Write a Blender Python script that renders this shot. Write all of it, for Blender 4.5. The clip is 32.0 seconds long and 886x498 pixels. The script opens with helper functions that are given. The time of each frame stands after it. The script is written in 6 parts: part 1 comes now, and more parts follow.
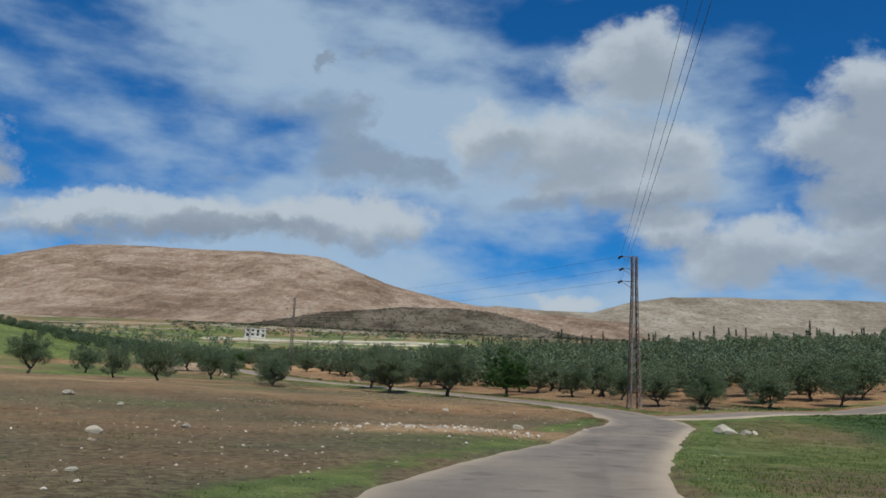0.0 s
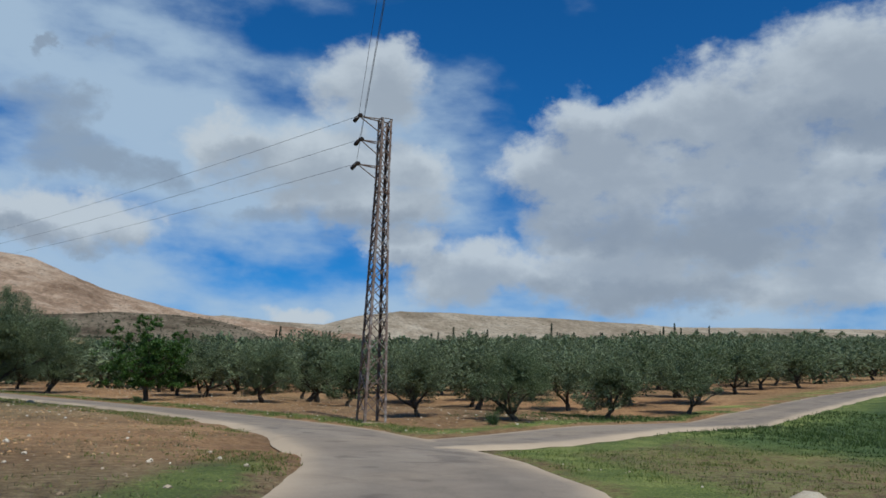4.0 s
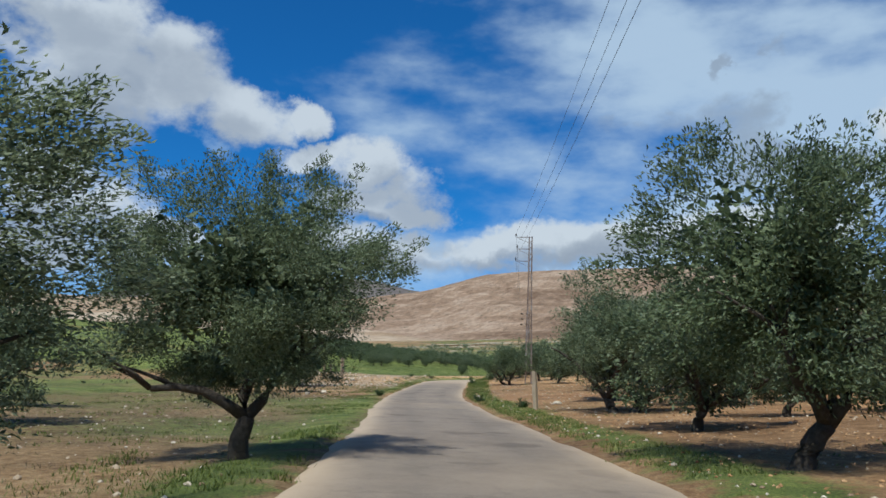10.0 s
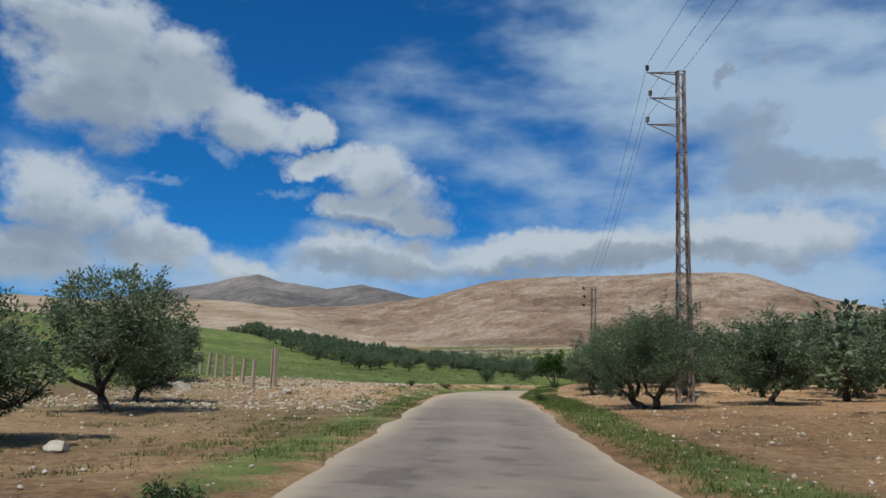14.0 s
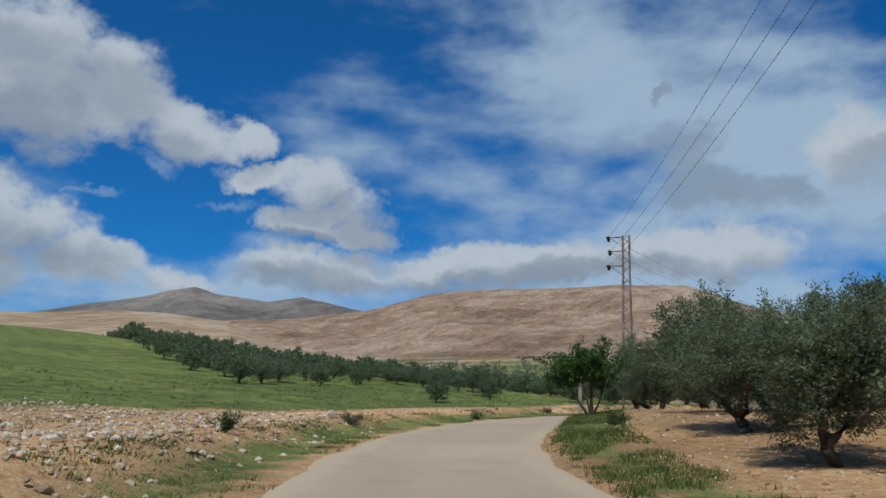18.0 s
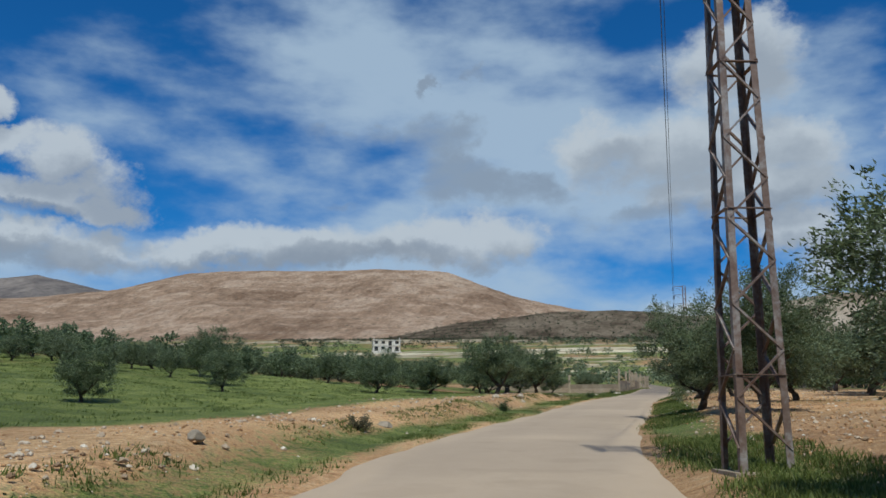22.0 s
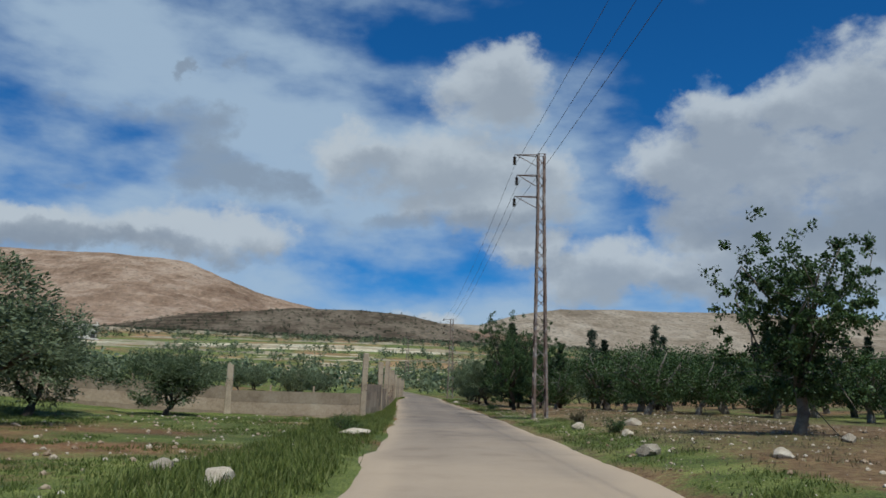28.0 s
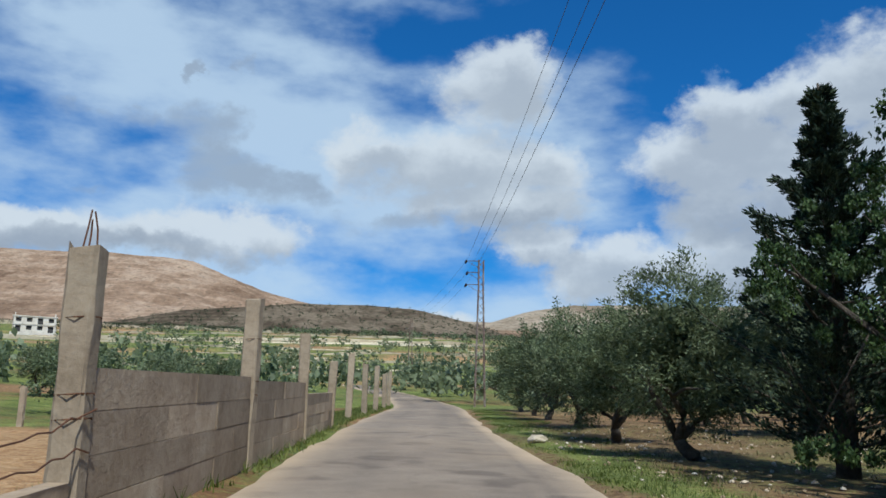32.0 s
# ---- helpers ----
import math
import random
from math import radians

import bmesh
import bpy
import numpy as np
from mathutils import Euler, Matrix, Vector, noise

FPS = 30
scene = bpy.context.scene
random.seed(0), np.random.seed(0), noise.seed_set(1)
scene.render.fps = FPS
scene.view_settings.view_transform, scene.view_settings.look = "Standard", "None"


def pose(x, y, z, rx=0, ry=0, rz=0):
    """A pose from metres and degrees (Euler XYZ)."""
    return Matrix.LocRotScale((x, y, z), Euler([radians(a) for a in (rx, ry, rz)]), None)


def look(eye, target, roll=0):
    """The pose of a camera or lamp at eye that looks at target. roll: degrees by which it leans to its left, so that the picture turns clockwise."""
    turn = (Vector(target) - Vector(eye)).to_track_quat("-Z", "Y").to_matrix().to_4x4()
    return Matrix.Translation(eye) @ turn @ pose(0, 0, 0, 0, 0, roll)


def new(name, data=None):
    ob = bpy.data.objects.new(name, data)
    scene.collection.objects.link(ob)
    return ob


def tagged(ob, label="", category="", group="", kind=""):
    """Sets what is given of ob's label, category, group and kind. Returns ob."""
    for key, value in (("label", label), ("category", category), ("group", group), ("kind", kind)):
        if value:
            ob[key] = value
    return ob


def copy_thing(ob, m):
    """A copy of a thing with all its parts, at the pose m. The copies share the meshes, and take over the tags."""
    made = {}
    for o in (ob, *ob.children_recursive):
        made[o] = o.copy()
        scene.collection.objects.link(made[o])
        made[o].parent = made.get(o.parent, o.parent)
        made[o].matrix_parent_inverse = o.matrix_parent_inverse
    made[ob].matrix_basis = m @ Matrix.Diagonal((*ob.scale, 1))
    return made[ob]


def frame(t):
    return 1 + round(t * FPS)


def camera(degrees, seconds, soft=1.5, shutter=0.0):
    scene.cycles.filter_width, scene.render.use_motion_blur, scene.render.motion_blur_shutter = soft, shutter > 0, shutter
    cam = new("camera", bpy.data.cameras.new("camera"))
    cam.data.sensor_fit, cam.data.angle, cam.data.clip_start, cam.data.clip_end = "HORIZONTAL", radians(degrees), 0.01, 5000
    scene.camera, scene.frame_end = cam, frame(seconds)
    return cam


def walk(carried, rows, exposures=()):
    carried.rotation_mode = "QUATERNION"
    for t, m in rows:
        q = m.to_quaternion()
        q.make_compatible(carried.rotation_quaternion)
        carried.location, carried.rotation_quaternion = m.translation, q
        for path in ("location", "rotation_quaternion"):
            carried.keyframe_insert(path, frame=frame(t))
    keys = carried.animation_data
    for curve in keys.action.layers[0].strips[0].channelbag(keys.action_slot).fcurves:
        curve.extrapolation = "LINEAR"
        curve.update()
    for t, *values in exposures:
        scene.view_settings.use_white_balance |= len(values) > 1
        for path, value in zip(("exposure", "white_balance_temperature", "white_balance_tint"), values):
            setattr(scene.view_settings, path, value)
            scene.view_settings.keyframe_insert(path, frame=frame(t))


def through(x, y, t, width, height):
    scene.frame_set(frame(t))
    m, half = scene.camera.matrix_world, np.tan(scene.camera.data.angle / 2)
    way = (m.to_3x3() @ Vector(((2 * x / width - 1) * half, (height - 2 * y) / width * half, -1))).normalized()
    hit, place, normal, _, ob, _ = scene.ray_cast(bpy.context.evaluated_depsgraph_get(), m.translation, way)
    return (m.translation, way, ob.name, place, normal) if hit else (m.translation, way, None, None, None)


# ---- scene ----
EXPO, KELVIN, TONE = 0.0, 5820, 3
SUN_POWER = 4.1
SKY_TINT = (0.17, 0.58, 0.92, 1.0)
CLOUD_WHITE, CLOUD_DIM, CLOUD_GREY, VEIL_WHITE = (5.7, 5.8, 6.0, 1.0), (3.7, 3.9, 4.3, 1.0), (2.4, 2.7, 3.3, 1.0), (4.6, 5.4, 6.3, 1.0)
HOUSE_Z = 44.2
# camera and its drive along the road
cam = camera(55.58, 32.0, soft=1.6)
DRIVE = [
    (0.0, 0.00, 0.00, 1.25, 100.44, -2.53, 0.23),
    (0.5, 0.22, 4.33, 1.24, 100.89, -1.98, -3.17),
    (1.0, 0.66, 8.66, 1.23, 101.69, -1.62, -7.69),
    (1.5, 1.38, 13.01, 1.25, 102.22, -1.60, -9.76),
    (2.0, 2.30, 17.32, 1.28, 102.79, -1.23, -12.41),
    (2.5, 3.29, 21.52, 1.29, 102.38, -0.97, -14.70),
    (3.0, 4.42, 25.61, 1.30, 102.05, -1.19, -16.26),
    (3.5, 5.58, 29.67, 1.32, 101.94, -1.72, -17.97),
    (5.5, 10.70, 44.00, 1.83, 102.84, -4.27, -14.95),
    (6.0, 11.38, 47.67, 1.98, 102.52, -5.34, -8.41),
    (6.5, 11.63, 51.46, 2.13, 101.77, -6.68, -0.96),
    (7.0, 11.33, 55.48, 2.30, 100.87, -8.98, 9.66),
    (7.5, 10.62, 59.54, 2.51, 101.21, -7.53, 15.73),
    (8.0, 9.34, 63.62, 2.71, 100.83, -6.65, 20.86),
    (8.5, 7.57, 67.66, 2.88, 100.74, -2.25, 23.50),
    (9.0, 5.41, 71.66, 3.04, 100.72, -1.62, 27.33),
    (9.5, 3.13, 75.80, 3.22, 100.69, -1.62, 28.47),
    (10.0, 0.81, 80.07, 3.40, 100.63, -2.10, 28.25),
    (10.5, -1.60, 84.40, 3.58, 100.53, -2.60, 28.22),
    (11.0, -4.13, 88.82, 3.78, 100.46, -2.62, 28.39),
    (11.5, -6.72, 93.27, 3.96, 100.82, -2.64, 28.64),
    (12.0, -9.37, 97.79, 4.12, 101.02, -2.82, 28.71),
    (12.5, -12.11, 102.38, 4.30, 101.17, -2.56, 28.97),
    (13.0, -14.95, 107.15, 4.48, 101.15, -2.20, 29.29),
    (13.5, -17.75, 111.92, 4.67, 101.05, -2.15, 29.04),
    (14.0, -20.58, 116.75, 4.89, 101.15, -2.35, 28.43),
    (14.5, -23.37, 121.56, 5.12, 101.34, -2.31, 27.99),
    (16.5, -30.32, 135.52, 5.93, 101.79, -2.26, 25.32),
    (17.0, -32.06, 139.19, 6.16, 102.01, -2.42, 24.79),
    (17.5, -33.80, 143.00, 6.39, 102.20, -2.31, 24.72),
    (18.0, -35.58, 146.81, 6.61, 102.21, -1.74, 24.58),
    (18.5, -37.43, 150.61, 6.82, 102.07, -1.15, 24.18),
    (19.0, -39.24, 154.57, 7.02, 101.87, -1.42, 23.55),
    (19.5, -41.00, 158.58, 7.20, 101.89, -1.62, 22.20),
    (20.0, -42.67, 162.62, 7.37, 102.16, -1.62, 20.09),
    (20.5, -44.08, 166.67, 7.58, 101.93, -2.18, 18.89),
    (21.0, -45.26, 170.66, 7.78, 101.94, -1.66, 15.35),
    (21.5, -46.31, 174.68, 7.98, 101.55, -0.59, 11.41),
    (22.0, -47.13, 178.81, 8.17, 101.45, -0.39, 8.41),
    (22.5, -47.71, 183.08, 8.36, 101.66, -0.46, 5.69),
    (23.0, -47.96, 187.49, 8.58, 101.99, -0.61, 2.78),
    (23.5, -48.11, 192.15, 8.79, 102.00, -0.56, 0.21),
    (24.0, -48.02, 197.07, 8.97, 102.00, -0.43, -2.02),
    (24.5, -47.78, 202.02, 9.16, 102.08, -0.31, -2.98),
    (25.0, -47.40, 206.93, 9.38, 101.92, -0.53, -3.86),
    (25.5, -46.86, 211.78, 9.61, 101.78, -0.67, -4.54),
    (27.5, -45.05, 232.25, 10.54, 101.75, -2.12, -8.03),
    (28.0, -43.96, 238.44, 10.84, 101.90, -1.68, -9.05),
    (28.5, -42.90, 244.75, 11.14, 101.95, -1.59, -9.89),
    (29.0, -41.86, 251.14, 11.42, 101.94, -1.83, -10.22),
    (29.5, -40.87, 257.60, 11.70, 102.07, -1.81, -10.13),
    (30.0, -39.90, 264.13, 11.98, 102.00, -1.84, -9.88),
    (30.5, -38.96, 270.77, 12.27, 102.13, -1.69, -9.31),
    (31.0, -38.13, 277.46, 12.58, 102.04, -1.70, -8.65),
    (31.5, -37.30, 284.12, 12.87, 101.97, -1.32, -8.31),
    (32.0, -36.60, 290.70, 13.16, 101.81, -1.16, -8.28),
]
EXPOSURES = [(0.0, -0.13), (4.5, 0.0), (6.5, 0.15), (9.0, 0.18), (11.5, 0.1), (13.0, -0.05), (14.5, -0.09), (16.5, -0.18), (22.0, -0.12), (25.0, -0.05), (28.0, -0.16), (30.0, 0.04), (32.0, 0.28)]
walk(cam, [(t, pose(*m)) for t, *m in DRIVE], exposures=[(t, EXPO + e, KELVIN, TONE) for t, e in EXPOSURES])

# world: clear blue sky with broken cloud
SUN_EL, SUN_AZ = 56.0, 171.0  # azimuth clockwise from +y
world = bpy.data.worlds.new("sky")
scene.world = world
world.use_nodes = True
WEST_CLOUDS = [(52.6, 20.3, 4.7, 4.7), (54.1, 23.8, 4.5, 2.2), (47.2, 20.5, 3.6, 3.2), (43.6, 18.6, 3.4, 1.8), (39.0, 18.9, 1.7, 1.1), (38.0, 16.6, 2.3, 0.8), (34.5, 16.3, 2.8, 1.7), (31.8, 14.9, 3.0, 1.9), (34.7, 13.9, 2.2, 1.1), (31.3, 13.0, 2.8, 0.9), (54.7, 12.6, 3.6, 2.1), (51.2, 11.3, 3.8, 1.9), (47.2, 9.9, 3.0, 1.6), (43.0, 9.3, 2.4, 1.2), (55.2, 9.0, 4.1, 2.1), (35.7, 10.8, 2.6, 1.2), (31.4, 10.5, 4.1, 1.3), (26.3, 10.9, 4.1, 1.3), (20.9, 11.2, 4.1, 1.3)]
EAST_CLOUDS = [(-11.8, 22.9, 4.1, 3.1), (-12.5, 24.5, 2.6, 1.7), (-8.3, 17.7, 7.7, 2.4), (-14.5, 17.1, 3.2, 2.2), (-2.5, 18.5, 3.0, 1.6), (-11.1, 15.3, 6.4, 1.8), (-24.7, 17.0, 3.4, 2.3), (-29.8, 16.2, 6.8, 4.7), (-28.1, 20.0, 3.8, 1.9), (-32.7, 20.3, 4.1, 2.6), (-30.1, 12.2, 5.6, 2.4), (-14.5, 12.4, 2.8, 1.4), (-19.3, 11.3, 4.1, 1.8), (-7.7, 7.1, 2.1, 0.8), (-23.6, 10.5, 4.1, 1.7), (18.1, 11.2, 9.0, 1.3), (9.9, 11.5, 6.4, 1.7), (5.0, 12.3, 3.4, 1.5), (23.4, 11.3, 5.2, 1.0)]
FAR_EAST_CLOUDS = [(-39.5, 15.5, 12.8, 4.1), (-44.1, 22.2, 7.1, 4.1), (-36.3, 20.5, 5.6, 3.6), (-30.4, 10.5, 9.4, 2.2), (-41.8, 9.7, 8.2, 2.2), (-18.5, 10.2, 3.4, 2.1), (-39.8, 18.8, 4.0, 3.0), (-42.5, 12.0, 5.0, 2.6), (-36.5, 12.5, 4.0, 2.2)]
VEILS = [(10.5, 21.5, 19.5, 9.4), (-0.2, 24.0, 11.2, 2.6), (15.7, 24.8, 11.2, 3.0), (1.6, 14.2, 15.8, 4.1), (18.5, 15.9, 12.4, 4.1), (8.1, 20.3, 12.4, 7.9), (11.1, 13.9, 12.4, 3.4), (19.9, 25.4, 3.4, 0.8), (18.2, 22.6, 4.1, 2.2), (16.7, 11.4, 15.8, 1.7), (47.1, 8.8, 15.8, 1.3), (-8.0, 7.6, 40.0, 3.4), (-12.0, 15.0, 13.0, 8.0), (-30.0, 9.0, 24.0, 4.5), (40.0, 7.0, 30.0, 3.0)]
WISPS = [(44.1, 16.1, 1.7, 0.5), (38.5, 14.6, 1.4, 0.4), (48.2, 14.2, 1.1, 0.3), (-17.1, 15.1, 1.9, 0.8), (-30.8, 21.6, 1.5, 0.9), (-27.6, 22.3, 1.2, 0.7)]
GREYS = [(8.4, 18.5, 2.8, 1.6), (7.3, 16.2, 3.0, 1.4), (5.1, 15.1, 4.3, 1.2), (13.4, 18.7, 2.2, 0.7), (17.4, 19.1, 1.5, 0.7), (9.6, 22.5, 0.5, 1.1), (6.7, 23.9, 0.8, 0.5), (14.5, 14.8, 1.3, 0.4), (-8.3, 13.7, 6.4, 1.0), (-28.6, 13.6, 5.6, 1.9), (13.5, 10.7, 9.8, 0.8), (52.2, 17.5, 3.8, 2.2), (55.3, 9.7, 4.5, 1.9), (49.6, 9.6, 4.1, 1.5), (33.7, 9.8, 5.6, 0.9), (24.3, 10.0, 7.5, 0.8), (34.6, 12.7, 2.2, 0.5), (-37.0, 13.2, 11.0, 2.0), (-31.0, 9.4, 9.0, 1.4), (-44.0, 19.0, 6.0, 1.6)]


def build_sky():
    nt = world.node_tree
    nt.nodes.clear()

    def node(kind, **kw):
        n = nt.nodes.new(kind)
        for k, v in kw.items():
            if k == "op":
                n.operation = v
        return n

    def put(sock, v):
        if isinstance(v, (int, float, tuple)):
            sock.default_value = v
        else:
            nt.links.new(v, sock)

    def m(op, a, b=0.0, c=0.0):
        n = node("ShaderNodeMath", op=op)
        for s, v in zip(n.inputs, (a, b, c)):
            put(s, v)
        return n.outputs[0]

    def vec(op, a, b=(0, 0, 0)):
        n = node("ShaderNodeVectorMath", op=op)
        put(n.inputs[0], a), put(n.inputs[1], b)
        return n

    coord = node("ShaderNodeTexCoord").outputs["Generated"]
    unit = vec("NORMALIZE", coord).outputs[0]
    sep = node("ShaderNodeSeparateXYZ")
    put(sep.inputs[0], unit)
    x, y, z = sep.outputs
    az = m("DEGREES", m("ARCTAN2", m("MULTIPLY", x, -1.0), y))
    el = m("DEGREES", m("ARCSINE", z))

    def fbm(scale, detail, rough=0.55, stretch=1.0, seed=0.0):
        n = node("ShaderNodeTexNoise")
        n.inputs["Scale"].default_value, n.inputs["Detail"].default_value, n.inputs["Roughness"].default_value = scale, detail, rough
        s = vec("MULTIPLY", unit, (1.0, 1.0, stretch))
        o = vec("ADD", s.outputs[0], (seed, seed * 0.7, -seed))
        put(n.inputs["Vector"], o.outputs[0])
        return n

    warp = fbm(9.0, 6.0, 0.62)
    shift = vec("SUBTRACT", warp.outputs["Color"], (0.5, 0.5, 0.5))
    comb = node("ShaderNodeCombineXYZ")
    put(comb.inputs[0], az), put(comb.inputs[1], el)
    place = vec("ADD", comb.outputs[0], vec("MULTIPLY", shift.outputs[0], (7.0, 5.0, 0.0)).outputs[0]).outputs[0]

    def blobs(rows, place):
        top = None
        for a, e, ra, re in rows:
            d = vec("MULTIPLY", vec("SUBTRACT", place, (a, e, 0.0)).outputs[0], (1 / ra, 1 / re, 0.0)).outputs[0]
            v = m("SUBTRACT", 1.0, vec("DOT_PRODUCT", d, d).outputs["Value"])
            top = v if top is None else m("SMOOTH_MAX", top, v, 0.15)
        return m("MAXIMUM", top, -1.5)

    curl = vec("SUBTRACT", fbm(15.0, 6.0, 0.6, 1.3, 9.1).outputs["Color"], (0.5, 0.5, 0.5))
    torn = vec("ADD", place, vec("MULTIPLY", curl.outputs[0], (5.0, 3.5, 0.0)).outputs[0]).outputs[0]

    def step(v, a, b):
        n = node("ShaderNodeMapRange")
        n.interpolation_type = "SMOOTHSTEP"
        put(n.inputs["Value"], v)
        n.inputs["From Min"].default_value, n.inputs["From Max"].default_value = a, b
        return n.outputs["Result"]

    fine = m("SUBTRACT", fbm(14.0, 8.0, 0.6, 1.6, 3.1).outputs["Fac"], 0.5)
    streak = m("SUBTRACT", fbm(5.0, 7.0, 0.52, 2.4, 7.7).outputs["Fac"], 0.5)
    out_of_view = m("MULTIPLY", step(m("ABSOLUTE", az), 62.0, 90.0), step(fbm(3.0, 6.0, 0.6, 1.5, 1.3).outputs["Fac"], 0.5, 0.62))
    cover = step(m("ADD", blobs(WEST_CLOUDS + EAST_CLOUDS + FAR_EAST_CLOUDS, place), m("MULTIPLY", fine, 3.2)), -0.55, 0.7)
    cover = m("MAXIMUM", cover, out_of_view)
    veil = m("MULTIPLY", step(m("ADD", blobs(VEILS, place), m("MULTIPLY", streak, 7.0)), -0.9, 1.5), 0.86)
    wisp = m("MULTIPLY", step(m("ADD", blobs(WISPS, torn), m("MULTIPLY", fine, 3.5)), -0.6, 1.8), 0.42)
    grey = m("MULTIPLY", step(m("ADD", blobs(GREYS, torn), m("MULTIPLY", m("ADD", fine, streak), 3.6)), -0.6, 1.3), 0.85)

    def colour(a, b, f):
        n = node("ShaderNodeMix")
        n.data_type = "RGBA"
        put(n.inputs["Factor"], f), put(n.inputs["A"], a), put(n.inputs["B"], b)
        return n.outputs["Result"]

    sky = node("ShaderNodeTexSky")
    sky.sky_type = "NISHITA"
    sky.sun_disc = False
    sky.sun_elevation, sky.sun_rotation = radians(SUN_EL), radians(SUN_AZ)
    sky.altitude, sky.air_density, sky.dust_density, sky.ozone_density = 900, 1.0, 0.3, 4.0
    tint = node("ShaderNodeMix")
    tint.data_type, tint.blend_type = "RGBA", "MULTIPLY"
    tint.inputs["Factor"].default_value = 1.0
    put(tint.inputs["A"], sky.outputs[0])
    tint.inputs["B"].default_value = SKY_TINT
    above = blobs(WEST_CLOUDS + EAST_CLOUDS + FAR_EAST_CLOUDS, vec("ADD", place, (0.6, 1.5, 0.0)).outputs[0])
    under = step(m("ADD", above, m("MULTIPLY", m("SUBTRACT", fbm(9.0, 5.0, 0.55, 1.8, 2.2).outputs["Fac"], 0.5), 3.2)), -0.5, 1.1)
    lit = colour(CLOUD_WHITE, CLOUD_DIM, under)
    lit = colour(lit, CLOUD_GREY, m("MULTIPLY", grey, 0.7))
    c = colour(tint.outputs["Result"], VEIL_WHITE, veil)
    c = colour(c, CLOUD_GREY, m("MULTIPLY", m("MULTIPLY", grey, veil), 0.9))
    c = colour(c, VEIL_WHITE, wisp)
    c = colour(c, lit, m("MULTIPLY", cover, 0.94))
    bg = node("ShaderNodeBackground")
    put(bg.inputs["Color"], c)
    bg.inputs["Strength"].default_value = 0.1
    out = node("ShaderNodeOutputWorld")
    nt.links.new(bg.outputs[0], out.inputs[0])


build_sky()
sun = new("sun", bpy.data.lights.new("sun", "SUN"))
sun.data.energy, sun.data.angle, sun.data.color = SUN_POWER, radians(1.2), (1.0, 0.955, 0.88)
_a, _e = radians(SUN_AZ), radians(SUN_EL)
sun.matrix_world = look((math.sin(_a) * math.cos(_e) * 100, math.cos(_a) * math.cos(_e) * 100, math.sin(_e) * 100), (0, 0, 0))

# ---- materials ----
def material(name, rough=0.9, metal=0.0):
    mt = bpy.data.materials.new(name)
    mt.use_nodes = True
    nt = mt.node_tree
    b = nt.nodes["Principled BSDF"]
    b.inputs["Roughness"].default_value, b.inputs["Metallic"].default_value = rough, metal
    b.inputs["Specular IOR Level"].default_value = 0.3
    return mt, nt, b


def noise_node(nt, scale, detail=5.0, rough=0.6, coords="Object", squash=None):
    n = nt.nodes.new("ShaderNodeTexNoise")
    n.inputs["Scale"].default_value, n.inputs["Detail"].default_value, n.inputs["Roughness"].default_value = scale, detail, rough
    c = nt.nodes.new("ShaderNodeTexCoord")
    src = c.outputs[coords]
    if squash:
        v = nt.nodes.new("ShaderNodeVectorMath")
        v.operation = "MULTIPLY"
        v.inputs[1].default_value = squash
        nt.links.new(src, v.inputs[0])
        src = v.outputs[0]
    nt.links.new(src, n.inputs["Vector"])
    return n


def ramp_node(nt, fac, stops):
    r = nt.nodes.new("ShaderNodeValToRGB")
    e = r.color_ramp.elements
    while len(e) < len(stops):
        e.new(0.5)
    for k, (p, c) in zip(e, stops):
        k.position, k.color = p, (*c, 1) if len(c) == 3 else c
    nt.links.new(fac, r.inputs[0])
    return r.outputs["Color"]


def mix_node(nt, a, b, fac, blend="MIX"):
    n = nt.nodes.new("ShaderNodeMix")
    n.data_type, n.blend_type = "RGBA", blend
    for s, v in ((n.inputs["Factor"], fac), (n.inputs["A"], a), (n.inputs["B"], b)):
        if isinstance(v, (int, float)):
            s.default_value = v
        elif isinstance(v, tuple):
            s.default_value = (*v, 1) if len(v) == 3 else v
        else:
            nt.links.new(v, s)
    return n.outputs["Result"]


def math_node(nt, op, a, b=0.0):
    n = nt.nodes.new("ShaderNodeMath")
    n.operation = op
    for s, v in zip(n.inputs, (a, b)):
        if isinstance(v, (int, float)):
            s.default_value = v
        else:
            nt.links.new(v, s)
    return n.outputs[0]


def bump_node(nt, b, height, strength, dist):
    n = nt.nodes.new("ShaderNodeBump")
    n.inputs["Strength"].default_value, n.inputs["Distance"].default_value = strength, dist
    nt.links.new(height, n.inputs["Height"])
    nt.links.new(n.outputs[0], b.inputs["Normal"])


def attribute(nt, name):
    n = nt.nodes.new("ShaderNodeAttribute")
    n.attribute_name = name
    return n.outputs["Fac"]


def rough_surface(name, stops, scale, fine_scale, rough=0.9, bump=0.5, dist=0.02, metal=0.0, vary=0.0, big=None):
    mt, nt, b = material(name, rough, metal)
    n1, n2 = noise_node(nt, scale), noise_node(nt, fine_scale, 6.0, 0.7)
    f = math_node(nt, "ADD", math_node(nt, "MULTIPLY", n1.outputs["Fac"], 0.6), math_node(nt, "MULTIPLY", n2.outputs["Fac"], 0.4))
    c = ramp_node(nt, f, stops)
    if vary:
        o = nt.nodes.new("ShaderNodeObjectInfo")
        c = mix_node(nt, c, ramp_node(nt, o.outputs["Random"], [(0, (1 - vary,) * 3), (1, (1 + vary * 0.4,) * 3)]), 1.0, "MULTIPLY")
    nt.links.new(c, b.inputs["Base Color"])
    bump_node(nt, b, n2.outputs["Fac"], bump, dist)
    return mt


